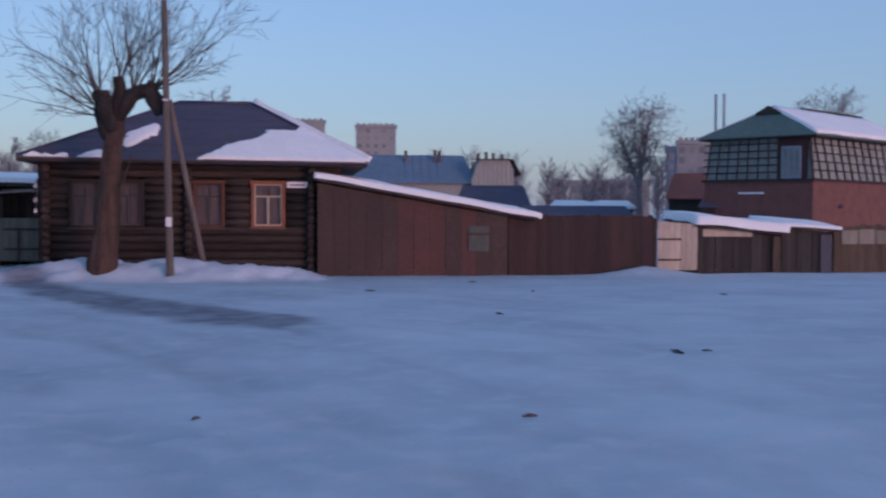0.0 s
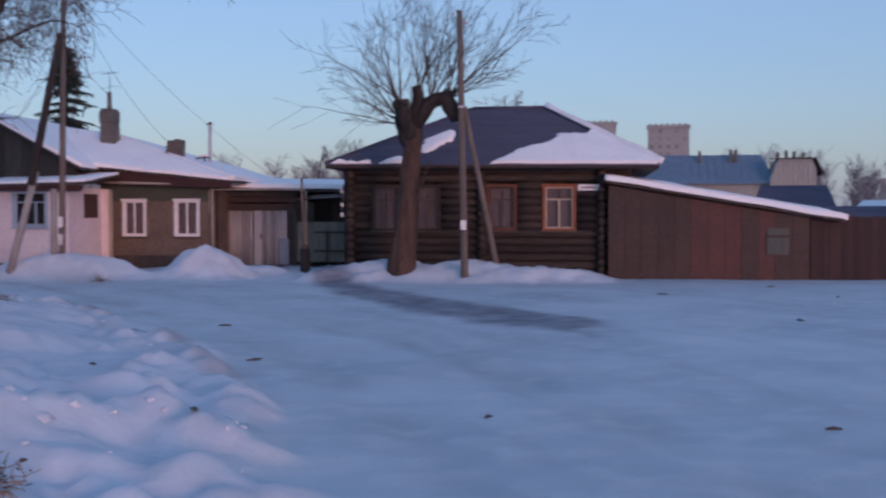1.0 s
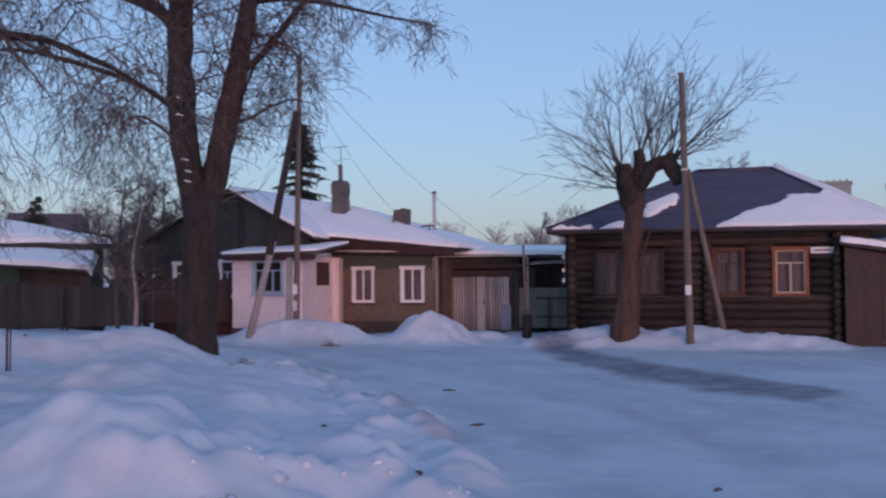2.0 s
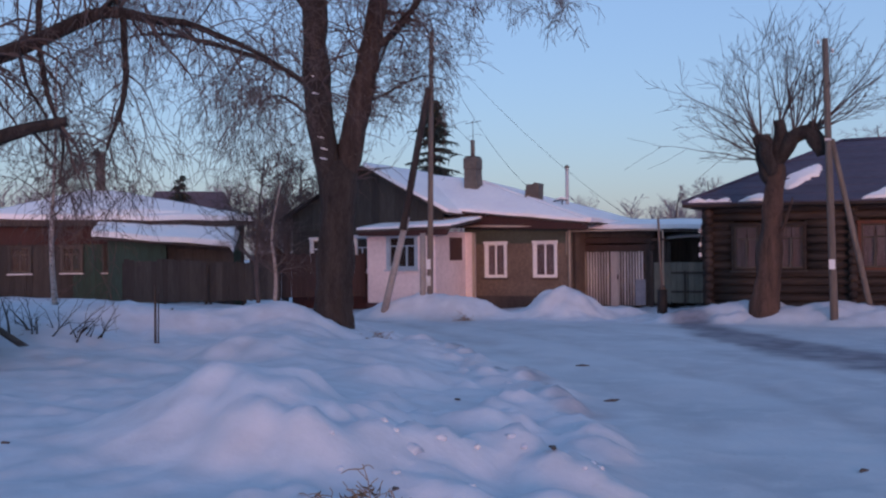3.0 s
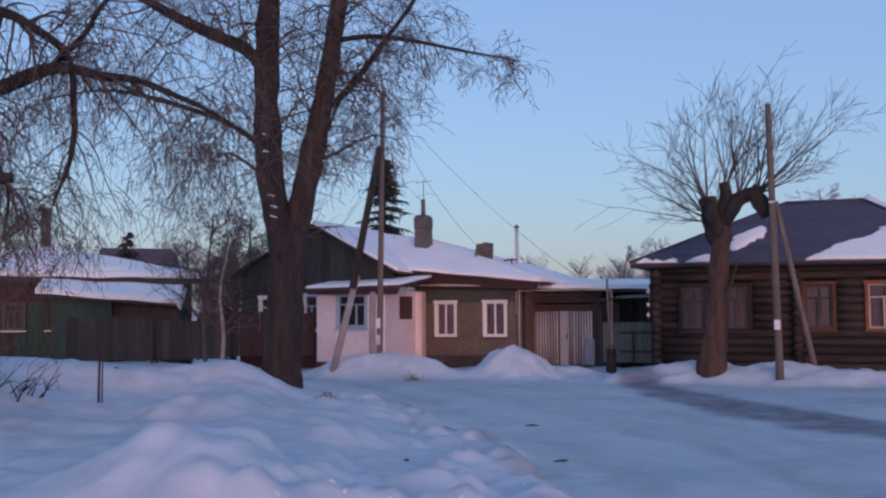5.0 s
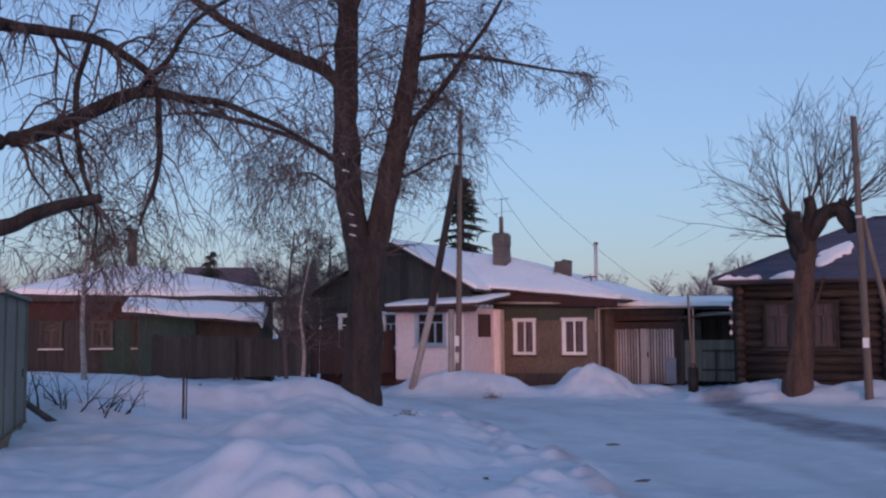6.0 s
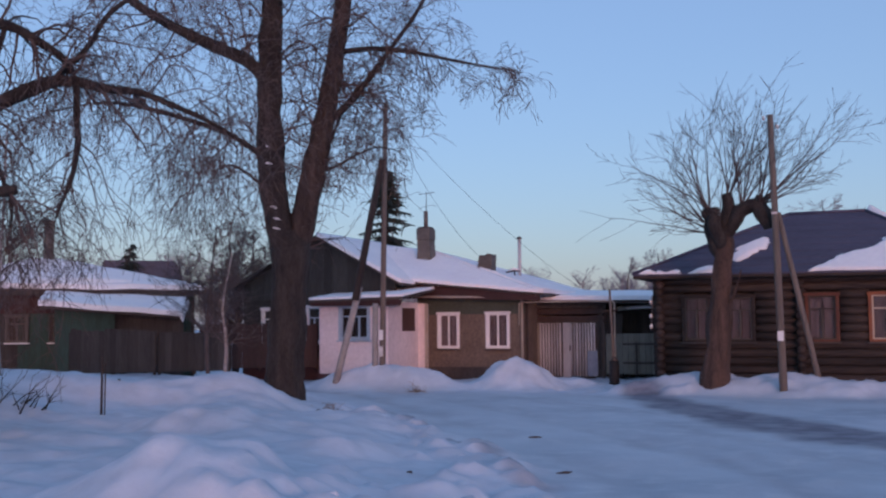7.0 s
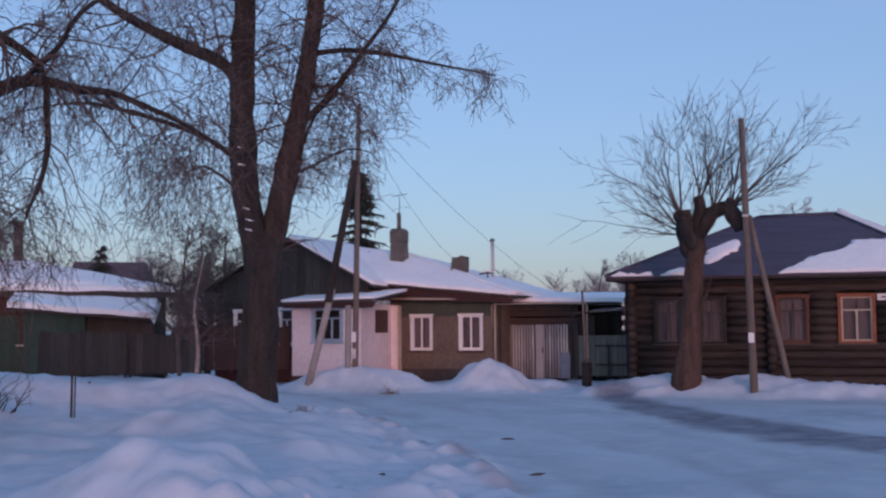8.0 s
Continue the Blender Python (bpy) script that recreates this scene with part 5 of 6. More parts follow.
def pollard():
    bx, by = -4.85, 29.5
    t = thing("pollarded_tree", "pollarded street tree with stubs and bushy bare shoots", "tree", (bx, by, 0))

    def L(*pts):
        return [(x - bx, y - by, z) for x, y, z in pts]
    limb("trunk", L((-4.9, 29.5, 0), (-4.85, 29.5, 0.8), (-4.72, 29.5, 2.2), (-4.6, 29.5, 3.6), (-4.55, 29.5, 4.2)), [0.42, 0.34, 0.28, 0.27, 0.22], M_BARK2, t, sides=14)
    stubs = [([(-4.62, 29.5, 3.7), (-4.9, 29.45, 4.3), (-4.92, 29.45, 5.0)], [0.2, 0.2, 0.19]),
             ([(-4.55, 29.5, 3.9), (-4.45, 29.55, 4.6), (-4.48, 29.55, 5.35)], [0.2, 0.18, 0.15]),
             ([(-4.55, 29.5, 4.2), (-4.1, 29.45, 4.85), (-3.72, 29.42, 5.0), (-3.45, 29.4, 4.75), (-3.38, 29.4, 4.4)], [0.17, 0.20, 0.23, 0.24, 0.19])]
    stubs += [([(-4.6, 29.45, 3.9), (-4.72, 29.2, 4.4), (-4.7, 29.15, 4.75)], [0.16, 0.17, 0.15]),
              ([(-4.55, 29.5, 4.1), (-4.3, 29.6, 4.6), (-4.22, 29.6, 5.05)], [0.16, 0.15, 0.13]),
              ([(-3.7, 29.42, 4.9), (-3.62, 29.4, 5.1), (-3.6, 29.4, 5.25)], [0.16, 0.14, 0.12]),
              ([(-4.88, 29.45, 4.5), (-5.1, 29.4, 4.75), (-5.14, 29.4, 4.95)], [0.10, 0.09, 0.08])]
    for pts, rads in stubs:
        limb("stub", L(*pts), rads, M_BARK, t, sides=10, rough=0.16)
    limb("limb", L((-4.6, 29.45, 2.3), (-4.3, 29.3, 2.7), (-4.1, 29.2, 3.3)), [0.05, 0.04, 0.02], M_BARK2, t)
    g = Grower(37)
    rnd = random.Random(5)
    tops = [L((-4.92, 29.45, 4.9))[0], L((-4.48, 29.55, 5.2))[0], L((-3.6, 29.4, 5.0))[0], L((-4.7, 29.5, 4.3))[0], L((-4.1, 29.45, 4.95))[0]]
    for i in range(40):
        p = tops[i % 5]
        sx = {0: -0.5, 1: 0.0, 2: 0.5, 3: -0.75, 4: 0.2}[i % 5]
        d = (sx + rnd.gauss(0, 0.36), rnd.gauss(0, 0.4), 1.25 if i % 5 != 3 else 0.7)
        g.shoot(p, d, rnd.uniform(1.4, 3.1), 0.024, 2, droop=-0.12, spread=0.55, kids=(5, 4), wander=0.12, shrink=0.45, thin=0.0065)
    g.shoot(tops[3], (-1.3, 0.1, 0.25), 3.1, 0.02, 1, droop=0.02, spread=0.6, kids=(10, 8), wander=0.06, shrink=0.35, thin=0.006)
    g.shoot(tops[3], (-1.1, -0.1, 0.6), 2.8, 0.024, 2, droop=0.0, spread=0.6, kids=(7, 5), wander=0.06, shrink=0.4, thin=0.006)
    for dx, dy, dz, ln in ((1.2, 0.2, 0.55, 2.4), (1.3, -0.3, 0.9, 2.7), (0.9, 0.3, 1.1, 3.0), (1.1, 0.0, 0.3, 1.8), (-1.2, 0.3, 0.5, 2.2), (-1.3, -0.2, 0.8, 2.6), (-1.1, 0.1, 0.2, 1.8)):
        g.shoot(tops[2] if dx > 0 else tops[3], (dx, dy, dz), ln, 0.022, 2, droop=-0.1, spread=0.5, kids=(6, 4), wander=0.1, shrink=0.42, thin=0.0055)
    g.shoot(tops[2], (1.0, 0.1, 0.75), 2.8, 0.024, 2, droop=0.0, spread=0.6, kids=(7, 5), wander=0.06, shrink=0.4, thin=0.006)
    g.twigs.done("crown", M_TWIG, t, "upright bare shoots", False)


pollard()


def spruce(at, height, width, low, label):
    t = thing("spruce", label, "tree", at)
    tube("trunk", [(0, 0, 0), (0, 0, height)], [0.16, 0.02], M_BARK, t, sides=8)
    rnd = random.Random(3)
    T = Tubes()
    z = low
    while z < height - 0.15:
        f = 1 - (z - low) / (height - low)
        for k in range(13):
            a = rnd.uniform(0, 6.28)
            z = z + rnd.uniform(-0.13, 0.13)
            ln = width * (f ** 0.8) * rnd.uniform(0.35, 1.15) + 0.12
            pts = [Vector((math.cos(a) * ln * s, math.sin(a) * ln * s, z + 0.10 * s - 0.55 * ln * s * s * 0.6 + 0.12 * ln * s ** 4)) for s in (0, 0.35, 0.7, 1.0)]
            T.add(pts, [0.05, 0.07, 0.05, 0.012], 4, False)
            for s in range(7):
                q = pts[0].lerp(pts[3], rnd.uniform(0.25, 0.95))
                e = q + Vector((rnd.gauss(0, 0.2), rnd.gauss(0, 0.2), -rnd.uniform(0.03, 0.3)))
                T.add([q, e], [0.035, 0.008], 3, False)
        z += 0.2 + 0.1 * f
    T.done("crown", M_NEEDLE, t, "drooping needled boughs", False)


spruce((-21.25, 43.0, 0), 9.0, 1.75, 4.0, "dark green spruce standing behind the stucco house")
spruce((-31.8, 38.6, 0), 5.6, 0.7, 3.0, "small dark spruce behind the green house roof")


def bare_tree(at, height, seed, crown=0.4, material=None, label="bare leafless tree in a yard", trunk_mat=None, kids=(7, 6), n=26, spread=0.55, thin=0.012, trunk_r=0.16):
    t = thing("bare_tree", label, "tree", at, 0, "yard trees")
    g = Grower(seed)
    rnd = random.Random(seed)
    line, rr = limb("trunk", [(0, 0, -0.1), (rnd.gauss(0, 0.1), 0, height * 0.25), (rnd.gauss(0, 0.2), 0, height * 0.55), (rnd.gauss(0, 0.3), 0, height * 0.92)], [trunk_r, trunk_r * 0.8, trunk_r * 0.5, 0.02], trunk_mat or M_TWIG, t)
    for _ in range(n):
        f = rnd.uniform(0.3, 0.98)
        k = min(len(line) - 2, int(f * (len(line) - 1)))
        a = rnd.uniform(0, 6.28)
        g.shoot(line[k], (math.cos(a), math.sin(a), rnd.uniform(0.5, 1.2)), height * crown * (1.15 - f * 0.75) * rnd.uniform(0.7, 1.1), max(0.02, rr[k] * 0.5), 2, droop=0.02, spread=spread, kids=kids, wander=0.13, shrink=0.5, thin=thin)
    g.twigs.done("crown", material or M_TWIG, t, "", False)
    return t


def round_tree(at, height, width, fork, seed, label):
    """A bare tree whose limbs fan out from a low fork into a full round crown."""
    t = thing("bare_tree", label, "tree", at, 0, "yard trees")
    rnd = random.Random(seed)
    g = Grower(seed)
    limb("trunk", [(0, 0, -0.1), (0.05, 0, fork * 0.5), (0, 0, fork + 0.1)], [0.2, 0.16, 0.13], M_HAZETWIG, t)
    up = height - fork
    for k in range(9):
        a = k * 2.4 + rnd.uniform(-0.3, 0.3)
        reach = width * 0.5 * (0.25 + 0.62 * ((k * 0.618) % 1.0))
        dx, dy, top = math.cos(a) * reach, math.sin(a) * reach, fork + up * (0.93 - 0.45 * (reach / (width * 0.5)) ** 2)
        line, rr = limb("limb", [(0, 0, fork - 0.05), (dx * 0.35, dy * 0.35, fork + (top - fork) * 0.35), (dx * 0.75, dy * 0.75, fork + (top - fork) * 0.7), (dx, dy, top)], [0.09, 0.065, 0.04, 0.015], M_HAZETWIG, t, sides=5, rough=0.12)
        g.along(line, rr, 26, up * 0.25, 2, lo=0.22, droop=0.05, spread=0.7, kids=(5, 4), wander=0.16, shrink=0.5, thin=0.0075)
    g.twigs.done("crown", M_HAZETWIG, t, "full round crown of fine bare twigs", False)


round_tree((18.75, 57.0, 0), 8.0, 4.6, 3.2, 51, "round-crowned bare tree behind the brown fence")
round_tree((27.8, 53.4, 0), 8.3, 5.2, 4.2, 52, "round-crowned bare tree behind the brick house roof")
bare_tree((-3.6, 58.0, 0), 8.9, 53, 0.36, M_HAZETWIG, "bare tree rising behind the log house roof", n=26)
bare_tree((-12.6, 60.0, 0), 6.4, 54, 0.4, M_HAZETWIG, "bare tree behind the snowy sheds", n=22)
bare_tree((-15.0, 60.5, 0), 5.6, 57, 0.4, M_HAZETWIG, "bare tree behind the snowy sheds", n=22)
bare_tree((-30.5, 46.0, 0), 7.6, 55, 0.42, M_TWIG, "bare garden tree behind the green house", n=26)
bare_tree((-25.5, 37.5, 0), 6.4, 56, 0.45, M_TWIG, "dense bare garden tree between two houses", n=32)
bare_tree((-19.3, 27.0, 0.5), 4.9, 63, 0.5, M_TWIG, "dense bare shrub tree beside the porch", n=30, thin=0.007, trunk_r=0.07)
bare_tree((-38.0, 38.0, 0), 7.0, 58, 0.42, M_TWIG, "bare garden tree behind the green house", n=24)
bare_tree((-19.28, 18.92, 0.6), 6.6, 61, 0.32, M_TWIG, "slim pale-barked sapling on the snowy verge", M_BIRCH, n=16, thin=0.006, trunk_r=0.07)
bare_tree((-15.4, 22.2, 0.6), 3.4, 62, 0.4, M_TWIG, "small pale-barked sapling beside the old tree", M_BIRCH, n=14, thin=0.005, trunk_r=0.055)


def bush(at, seed, n=6, h=0.8, lean=(0.2, 0.0)):
    t = thing("bush", "low bare bush poking out of the snow", "bush", at, 0, "verge bushes")
    rnd = random.Random(seed)
    for k in range(n):
        g = Grower(seed * 20 + k)
        g.shoot((rnd.gauss(0, 0.14), rnd.gauss(0, 0.14), -0.1), (rnd.gauss(lean[0], 0.4), rnd.gauss(lean[1], 0.4), 1.0), h * rnd.uniform(0.55, 1.15), rnd.uniform(0.013, 0.024), 1, droop=0.05, spread=0.5, kids=(3, 3), wander=0.12, shrink=0.45, thin=0.005)
        g.twigs.done("stem", M_BARK, t)


for i, (x, y, hh, ln) in enumerate(((-13.84, 13.02, 0.75, -0.05), (-13.5, 13.37, 0.75, 0.55), (-14.1, 12.8, 0.8, -0.2), (-13.3, 13.6, 0.6, 0.5), (-16.3, 16.2, 0.35, 0.2))):
    bush((x, y, ground_z(x, y)), 80 + i, 6 if i < 4 else 4, hh, (ln, ln * 0.6))


def log_prop():
    x, y = -13.55, 12.35
    t = thing("fallen_pole", "dark broken pole leaning on the garage in the snow", "pole", (x, y, ground_z(x, y)))
    tube("shaft", [(-0.35, -0.35, 0.55), (0.22, 0.22, -0.05)], [0.05, 0.055], M_DIRT, t)


log_prop()


# ---- poles and wires ----
def pole(at, top, r, label, strut=None, extras=()):
    p = thing("utility_pole", label, "utility pole", at, 0, "street poles")
    b = Vector(at)
    top = Vector(top) - b
    tube("shaft", [(0, 0, -0.2), top * 0.5, top], [r * 1.15, r, r * 0.85], M_POLE, p, sides=12)
    for a, c, rr, m, nm in (strut or ()):
        tube(nm, [Vector(a) - b, Vector(c) - b], [rr, rr * 0.9], m, p, sides=10)
    for k, s in enumerate((-1, 1)):
        hk = tube("hook", [top * 0.975 + Vector((0, 0, -0.25 * k)), top * 0.975 + Vector((s * 0.16, 0, -0.25 * k - 0.02)), top * 0.975 + Vector((s * 0.17, 0, -0.25 * k + 0.08))], [0.012, 0.012, 0.012], M_WIRE, p, sides=5)
        tube("insulator", [top * 0.975 + Vector((s * 0.17, 0, -0.25 * k + 0.06)), top * 0.975 + Vector((s * 0.17, 0, -0.25 * k + 0.16))], [0.035, 0.028], M_CERAMIC, hk, sides=8)
    for z0, z1, m, nm in extras:
        f = z0 / top.z
        part(nm, box(top.x * f - 0.075, top.x * f + 0.075, -r * 1.2 - 0.012, -r * 1.2, z0, z1), m, p)
    return p


pole((-3.10, 29.0, 0.1), (-3.24, 29.0, 7.3), 0.09, "weathered wooden utility pole with a side strut by the log house",
     [((-2.25, 30.2, 0.0), (-3.12, 29.1, 4.75), 0.078, M_POLE, "strut")], ((1.35, 1.6, M_FRAME, "notice"), (4.6, 4.66, M_ZINC, "clamp")))
pole((-14.78, 29.5, 0.3), (-14.66, 29.56, 8.72), 0.085, "tall wooden utility pole with a leaning strut by the porch",
     [((-16.02, 28.86, 0.2), (-15.35, 29.15, 3.1), 0.11, M_CONC, "strut_base"), ((-15.45, 29.05, 2.7), (-14.72, 29.45, 7.0), 0.115, M_DARK, "strut"),
      ((-14.98, 29.42, 0.0), (-14.96, 29.42, 2.6), 0.10, M_CONC, "pole_stub")], ((1.2, 1.5, M_FRAME, "notice"), (0.7, 1.0, M_CERAMIC, "notice")))


def marker_post():
    x, y = -8.5, 32.87
    p = thing("marker_post", "thin grey post with a thick black rubber foot", "post", (x, y, 0))
    tube("pole", [(0, 0, 0.5), (-0.1, 0, 3.0)], [0.04, 0.035], M_POLE, p, sides=8)
    tube("foot", [(0, 0, -0.2), (0, 0, 0.80)], [0.16, 0.15], M_BLACK, p, sides=12)
    tube("collar", [(0, 0, 0.80), (0, 0, 0.92)], [0.11, 0.06], M_GREYWOOD, p, sides=10)
    part("bracket", box(-0.3, 0.12, -0.02, 0.02, 2.3, 2.36), M_DARK, p)


marker_post()


def stake():
    x, y = -12.41, 14.39
    s = thing("fence_stake", "thin rusty steel stake standing in the snow", "stake", (x, y, ground_z(x, y)))
    tube("rod", [(0, 0, -0.2), (0.01, 0, 1.0)], [0.022, 0.02], M_DARK, s, sides=8)
    tube("rod", [(0.05, 0.02, -0.2), (0.06, 0.02, 0.85)], [0.012, 0.012], M_DARK, s, sides=6)


stake()


def wire(a, b, sag, label="thin sagging overhead wire"):
    a, b = Vector(a), Vector(b)
    w = thing("overhead_wire", label, "wire", tuple(a), 0, "overhead wires")
    pts = [(a.lerp(b, i / 14) - a) - Vector((0, 0, sag * 4 * (i / 14) * (1 - i / 14))) for i in range(15)]
    tube("strand", pts, [0.0065] * 15, M_WIRE, w, sides=4)


wire((-14.6, 29.56, 8.3), (-14.35, 37.3, 4.2), 0.5, "thin overhead wire sagging to the stucco house")
wire((-14.5, 29.56, 8.4), (-11.0, 37.6, 3.3), 0.35, "thin overhead wire sagging to the gate shed")


# ---- distance ----
def far_block(name, at, w, d, h, turn, floors, cols, wall, label, z_first=4.0, win=(1.3, 1.5), crest=True):
    b = thing(name, label, "building", at, turn)
    part("wall", box(-w / 2, w / 2, 0, d, 0, h), wall, b)
    me = None
    for r in range(floors):
        for c in range(cols):
            zc, xc = z_first + (h - z_first - 2) * r / max(1, floors - 1), -w / 2 + w * (c + 0.5) / cols
            if me is None:
                ob = part("window", box(-win[0] / 2, win[0] / 2, -0.12, -0.01, 0, win[1]), M_HAZEPANE, b)
                me = ob.data
            else:
                ob = link("window", me, None, b)
            ob.location = (xc, 0, zc)
    part("parapet", box(-w / 2 - 0.4, w / 2 + 0.4, -0.4, d + 0.4, h, h + 1.0), wall, b)
    if crest:
        for k in range(7):
            part("roof_turret", box(-w / 2 + w * k / 7 + 0.3, -w / 2 + w * k / 7 + 1.2, 0.5, 3, h + 1.0, h + 1.6), wall, b)
    return b


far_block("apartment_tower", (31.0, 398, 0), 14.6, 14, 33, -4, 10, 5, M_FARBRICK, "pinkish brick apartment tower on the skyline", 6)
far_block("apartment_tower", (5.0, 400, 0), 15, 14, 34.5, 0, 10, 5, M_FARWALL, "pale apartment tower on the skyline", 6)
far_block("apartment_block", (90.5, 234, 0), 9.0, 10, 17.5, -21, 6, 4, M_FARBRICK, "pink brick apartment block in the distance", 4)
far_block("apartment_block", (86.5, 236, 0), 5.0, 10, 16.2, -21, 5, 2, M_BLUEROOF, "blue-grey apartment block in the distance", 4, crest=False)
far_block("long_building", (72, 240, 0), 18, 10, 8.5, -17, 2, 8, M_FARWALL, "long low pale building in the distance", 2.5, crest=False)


def blue_barrack():
    b = thing("barrack", "long house with a blue sheet roof and cream gable", "building", (9.0, 119, 0), -4)
    part("wall", box(-3, 14.5, 0, 9, 0, 5.4), M_FARWALL, b)
    part("roof_front", slab([(-4.0, -0.7, 5.2), (11.3, -0.7, 5.2), (10.3, 4.5, 8.4), (-4.0, 4.5, 8.4)], 0.12), M_BLUEROOF, b)
    part("roof_back", slab([(-4.0, 4.5, 8.4), (10.3, 4.5, 8.4), (11.3, 9.6, 5.2), (-4.0, 9.6, 5.2)], 0.12), M_BLUEROOF, b)
    for k in range(17):
        part("seam", slab([(-3.6 + 0.9 * k, -0.72, 5.24), (-3.52 + 0.9 * k, -0.72, 5.24), (-3.52 + 0.9 * k * 0.985, 4.5, 8.46), (-3.6 + 0.9 * k * 0.985, 4.5, 8.46)], 0.03), M_BLUEROOF, b)
    for x in (4.2, 5.3, 8.6, 9.6):
        part("window", box(x, x + 0.7, -0.06, -0.01, 2.2, 3.7), M_HAZEPANE, b)
    part("gable_wall", prism([(11.0, 0), (15.3, 0), (15.3, 6.6), (14.8, 7.7), (11.6, 7.7), (10.7, 5.5)], -1.2, 6), M_FARWALL, b, "cream boarded gable end")
    for k in range(8):
        part("batten", box(11.2 + 0.5 * k, 11.28 + 0.5 * k, -1.26, -1.205, 3, 7.2), M_CREAM, b)
    part("gable_window", box(12.5, 13.0, -1.3, -1.205, 5.6, 6.4), M_HAZEPANE, b)
    part("gable_window", box(13.4, 13.9, -1.3, -1.205, 5.6, 6.4), M_HAZEPANE, b)
    part("gable_roof", slab([(11.3, -1.5, 7.75), (15.2, -1.5, 7.75), (15.2, 6, 8.1), (11.3, 6, 8.1)], 0.12), M_DARK, b)
    part("gable_side", slab([(15.2, -1.5, 7.75), (16.1, -1.5, 6.1), (16.1, 6, 6.1), (15.2, 6, 8.1)], 0.1), M_DARK, b)
    for x, zt in ((3.5, 8.8), (6.8, 8.95), (7.3, 8.9), (11.7, 8.6), (12.6, 8.75), (13.4, 8.6), (14.4, 8.5)):
        part("chimney", box(x, x + 0.32, 3.0, 3.5, 7.4, zt), M_BRICK, b)


blue_barrack()


def yard_roof(at, turn, w, d, ze, zr, label, snow=True, cover=None):
    h = thing("outbuilding", label, "shed", at, turn)
    part("wall", box(-w / 2 + 0.2, w / 2 - 0.2, 0.2, d - 0.2, 0, ze), M_DARK, h)
    A, B, C, D = (-w / 2, 0, ze), (w / 2, 0, ze), (w / 2, d, ze), (-w / 2, d, ze)
    R0, R1 = (-w / 2 + 0.4, d / 2, zr), (w / 2 - 0.4, d / 2, zr)
    part("roof_front", slab([A, B, R1, R0], 0.06), cover or M_ROOF, h)
    part("roof_back", slab([C, D, R0, R1], 0.06), cover or M_ROOF, h)
    for e, nm in (((A, D, R0), "gable"), ((B, C, R1), "gable")):
        part(nm, slab(e, 0.05), M_DARK, h)
    if snow:
        snow_on("roof_snow", [A, B, R1, R0], lambda s, t: 0.35 + 0.6 * nz(s * 3, t * 2, w), 0.14, h, "", 0.35, 0.3)


yard_roof((10.9, 58, 0), -10, 4.2, 4, 2.2, 3.4, "dark outbuilding roof behind the brown fence", False)
yard_roof((13.9, 52, 0), -12, 6.0, 4, 1.6, 2.25, "low dark outbuilding roof behind the brown fence", False)
yard_roof((17.0, 60, 0), -14, 5.0, 4, 2.1, 2.5, "low outbuilding with a partly snowy roof")
yard_roof((20.5, 44.5, 0), -24, 6.0, 4, 2.2, 3.2, "dark lean-to roof against the brick house", False)
yard_roof((-37.6, 46.5, 0), 40, 4.6, 5, 4.3, 5.7, "house with a violet-grey roof behind the green house", False, M_MAUVEROOF)
yard_roof((21.6, 55.5, 0), -22, 3.6, 4, 2.7, 4.1, "outbuilding with a faded red roof beside the brick house", False, M_REDROOF)
yard_roof((-9.4, 62, 0), 8, 7.0, 5, 3.4, 4.6, "dark roof behind the snowy sheds", False)


def far_woods():
    T = Tubes()
    rnd = random.Random(77)
    for a0, a1, dist, n, hmin, hmax in ((-34, 14, 150, 180, 6, 10), (14, 32, 130, 40, 4, 8.5), (32, 60, 110, 60, 5, 9)):
        for _ in range(n):
            a = radians(rnd.uniform(a0, a1))
            r = dist * rnd.uniform(0.85, 1.4)
            x, y, h = -math.sin(a) * r, math.cos(a) * r, rnd.uniform(hmin, hmax) * r / dist
            T.add([(x, y, 0), (x, y, h * 0.5), (x, y, h * 0.9)], [0.16, 0.1, 0.03], 3, False)
            for _ in range(46):
                z = h * rnd.uniform(0.15, 0.9)
                b = rnd.uniform(0, 6.28)
                ln = h * 0.3 * rnd.uniform(0.4, 1.0)
                e = Vector((x + math.cos(b) * ln * 0.7, y + math.sin(b) * ln * 0.7, z + ln * 0.75))
                T.add([(x, y, z), e], [0.06, 0.02], 3, False)
                for _ in range(3):
                    q = Vector((x, y, z)).lerp(e, rnd.uniform(0.4, 1))
                    T.add([q, q + Vector((rnd.gauss(0, 0.5), rnd.gauss(0, 0.5), rnd.uniform(0.1, 0.9)))], [0.035, 0.015], 3, False)
    ob = T.done("far_woods", M_HAZETWIG, None, "", False)
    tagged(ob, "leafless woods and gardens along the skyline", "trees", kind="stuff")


far_woods()


# ---- litter on the snow ----
def debris(at, size, seed, label="dark scrap of bark on the packed snow"):
    d = thing("debris", label, "debris", at, seed * 47 % 360, "scraps on the snow")
    rnd = random.Random(seed)
    bm = bmesh.new()
    n = 9
    ring = [bm.verts.new((math.cos(6.283 * k / n) * size * rnd.uniform(0.5, 1.1), math.sin(6.283 * k / n) * size * 0.45 * rnd.uniform(0.5, 1.1), 0.0)) for k in range(n)]
    top = bm.verts.new((0, 0, size * 0.12))
    for k in range(n):
        bm.faces.new((ring[k], ring[(k + 1) % n], top))
    part("scrap", bm, M_DIRT, d)
    tube("sliver", [(-size, 0.02, 0.005), (0, 0.0, size * 0.1), (size * 1.1, 0.03, 0.01)], [0.008, 0.02, 0.006], M_DIRT, d, sides=5)


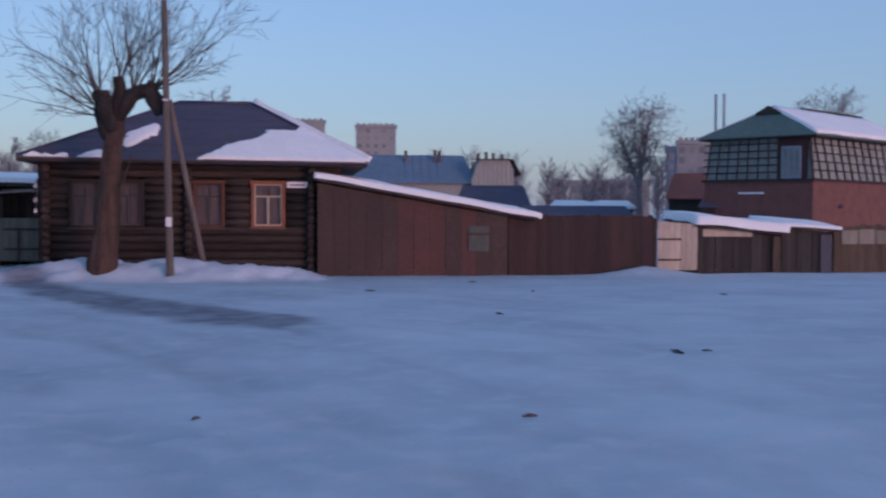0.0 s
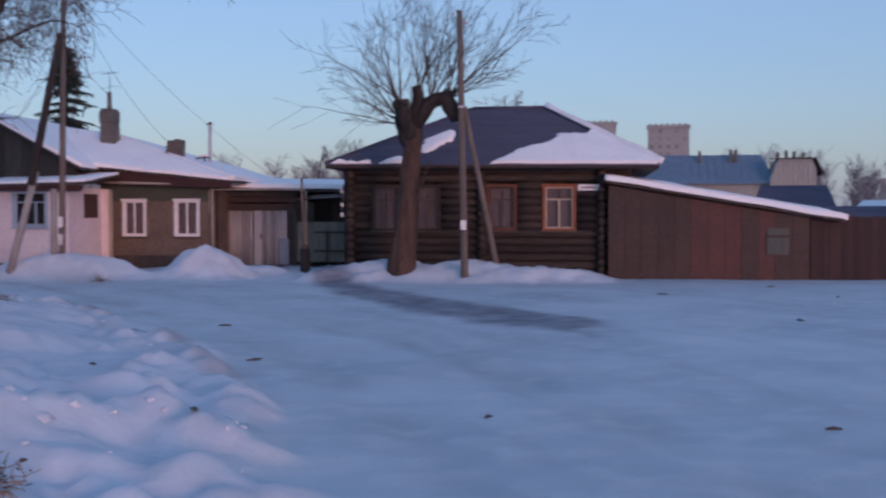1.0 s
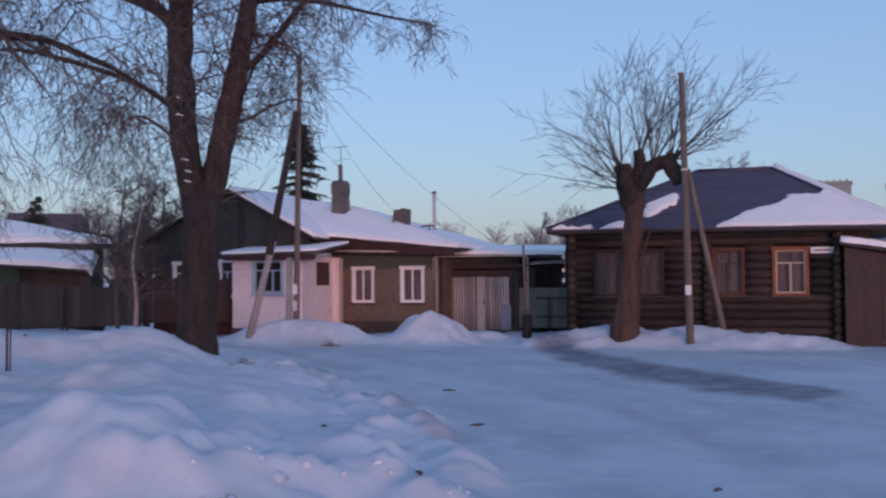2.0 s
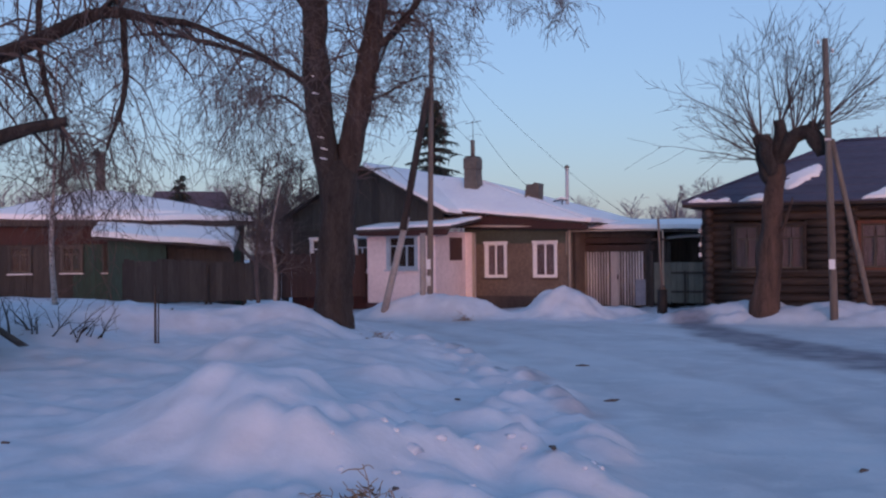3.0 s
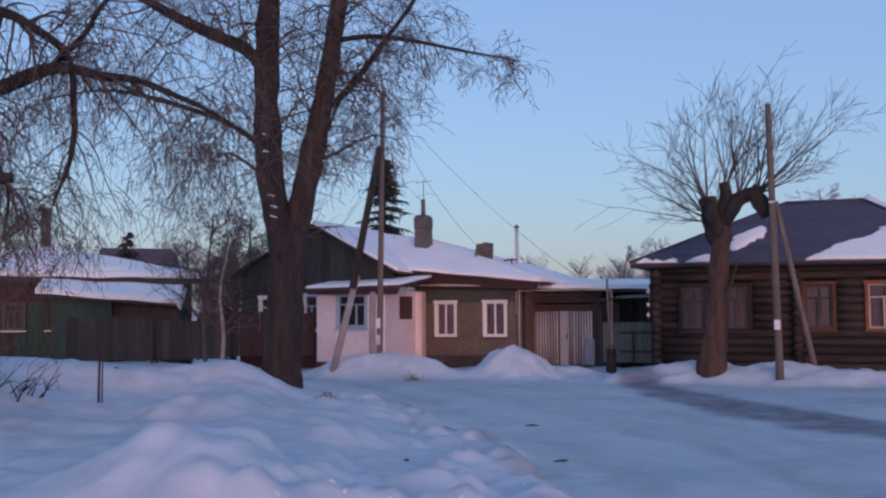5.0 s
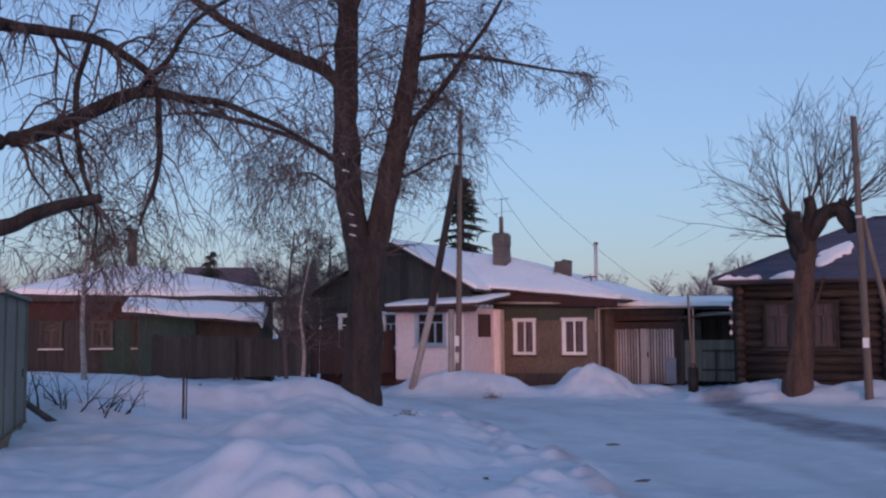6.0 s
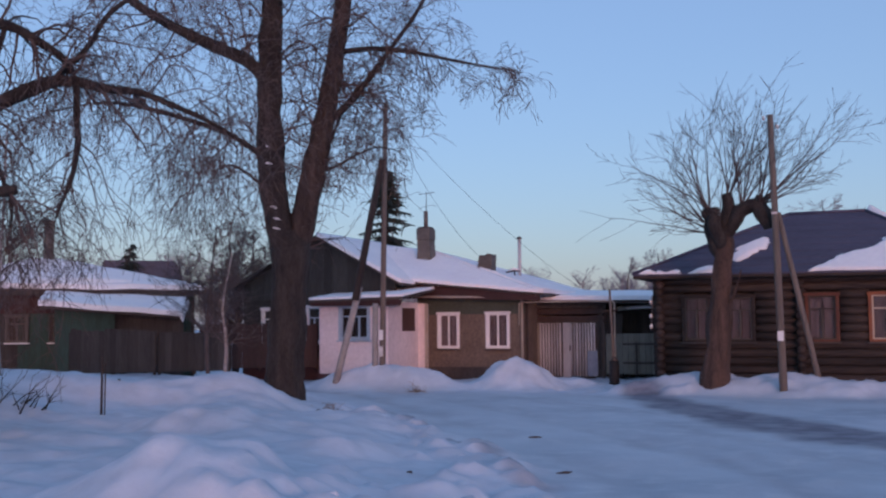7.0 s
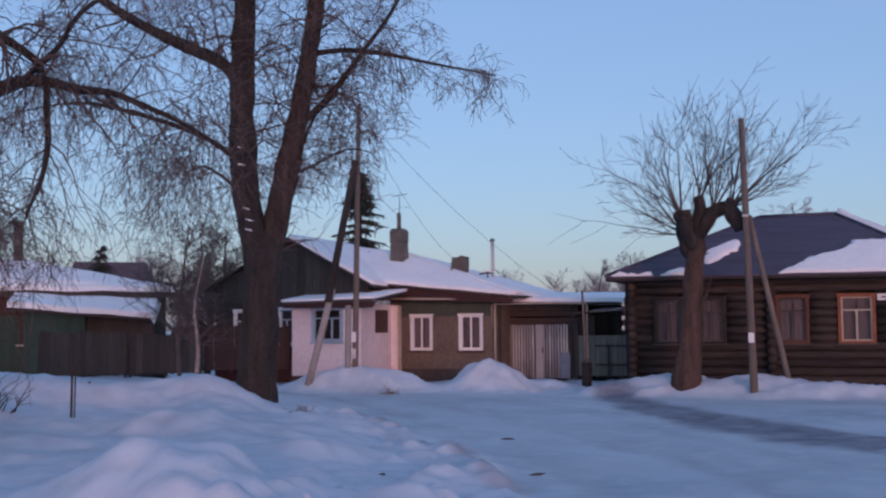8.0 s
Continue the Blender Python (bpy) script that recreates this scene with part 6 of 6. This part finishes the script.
SCRAPS = [(-4.1, 13.3, 0.14), (5.15, 13.9, 0.22), (5.6, 14.0, 0.09), (2.15, 9.6, 0.09), (-0.85, 9.85, 0.07), (3.8, 19.6, 0.18), (1.85, 25.5, 0.16), (4.8, 28.4, 0.14), (5.7, 25.1, 0.15), (9.9, 23.8, 0.15),
          (-5.3, 11.3, 0.05), (-5.9, 17.5, 0.14), (-3.6, 6.6, 0.04), (-10.4, 18.0, 0.14), (-9.9, 17.2, 0.08), (-6.9, 10.6, 0.05), (-4.0, 8.8, 0.06), (-2.9, 7.9, 0.05), (-5.2, 8.4, 0.04), (-14.8, 17.6, 0.22), (-11.2, 14.1, 0.12), (-13.9, 16.6, 0.12), (-7.0, 6.3, 0.05), (-7.6, 6.0, 0.06), (-4.3, 7.4, 0.05)]
for i, (x, y, sz) in enumerate(SCRAPS):
    debris((x, y, ground_z(x, y) + 0.003), sz * 0.8, i + 1)


def dry_weed(x, y, seed, h=0.5):
    t = thing("dry_weed", "clump of dry brown weed in the snow", "weed", (x, y, ground_z(x, y)), 0, "dry weeds")
    g = Grower(seed)
    rnd = random.Random(seed)
    for _ in range(14):
        g.shoot((rnd.gauss(0, 0.06), rnd.gauss(0, 0.06), -0.03), (rnd.gauss(0, 0.6), rnd.gauss(0, 0.5), 0.8), h * rnd.uniform(0.4, 1.0), 0.007, 1, droop=0.25, spread=0.8, kids=(5, 5), wander=0.25, shrink=0.4, thin=0.005)
    g.twigs.done("stalk", M_GRASS, t)
    V, F = [], []
    for k in range(48):
        c = Vector((rnd.gauss(0, 0.085), rnd.gauss(0, 0.08), abs(rnd.gauss(0.02, 0.06))))
        a, l, w = rnd.uniform(0, 6.28), rnd.uniform(0.02, 0.05), rnd.uniform(0.008, 0.02)
        d, e = Vector((math.cos(a), math.sin(a), rnd.uniform(-0.4, 0.8))) * l, Vector((-math.sin(a), math.cos(a), rnd.uniform(-0.5, 0.5))) * w
        i = len(V)
        V += [tuple(c - d), tuple(c + e - Vector((0, 0, w * 0.5))), tuple(c + d), tuple(c - e - Vector((0, 0, w * 0.5))), tuple(c + Vector((0, 0, w * 0.4)))]
        F += [(i, i + 1, i + 4), (i + 1, i + 2, i + 4), (i + 2, i + 3, i + 4), (i + 3, i, i + 4)]
    leaves = raw("withered_leaf_litter", V, F, M_WITHERED, t, "curled brown withered leaves")
    leaves["kind"] = "stuff"


dry_weed(-3.35, 5.8, 91, 0.34)
dry_weed(-3.45, 5.6, 92, 0.2)
dry_weed(-13.1, 28.3, 93, 0.4)
dry_weed(-10.6, 19.0, 94, 0.35)


def snow_lumps():
    """Broken lumps of ploughed snow along the edge of the verge."""
    rnd = random.Random(21)
    V, F = [], []
    for k in range(70):
        y = rnd.gauss(7.3, 1.0) if k < 50 else rnd.uniform(8.5, 18)
        x = bank_edge(y) - 0.35 - abs(rnd.gauss(1.1, 0.7) if k < 50 else rnd.gauss(0.1, 0.4))
        if x < -4.7 and y < 10:
            continue
        s = rnd.uniform(0.02, 0.045) if k % 7 else rnd.uniform(0.05, 0.08)
        z = ground_z(x, y) - s * 0.35
        bm = bmesh.new()
        bmesh.ops.create_icosphere(bm, subdivisions=2, radius=1.0)
        sx, sy, sz, a = s * rnd.uniform(0.8, 1.5), s * rnd.uniform(0.7, 1.1), s * rnd.uniform(0.5, 0.85), rnd.uniform(0, 3.1)
        base = len(V)
        for v in bm.verts:
            c = v.co * (1 + 0.6 * nz(v.co.x * 1.3 + k * 7.1, v.co.y * 1.3 + v.co.z * 1.9, k))
            px, py = c.x * sx, c.y * sy
            V.append((x + px * math.cos(a) - py * math.sin(a), y + px * math.sin(a) + py * math.cos(a), z + c.z * sz))
        F += [tuple(base + v.index for v in f.verts) for f in bm.faces]
        bm.free()
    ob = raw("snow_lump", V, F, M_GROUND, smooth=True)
    tagged(ob, "broken lumps of ploughed snow along the verge", "snow", kind="stuff")


snow_lumps()
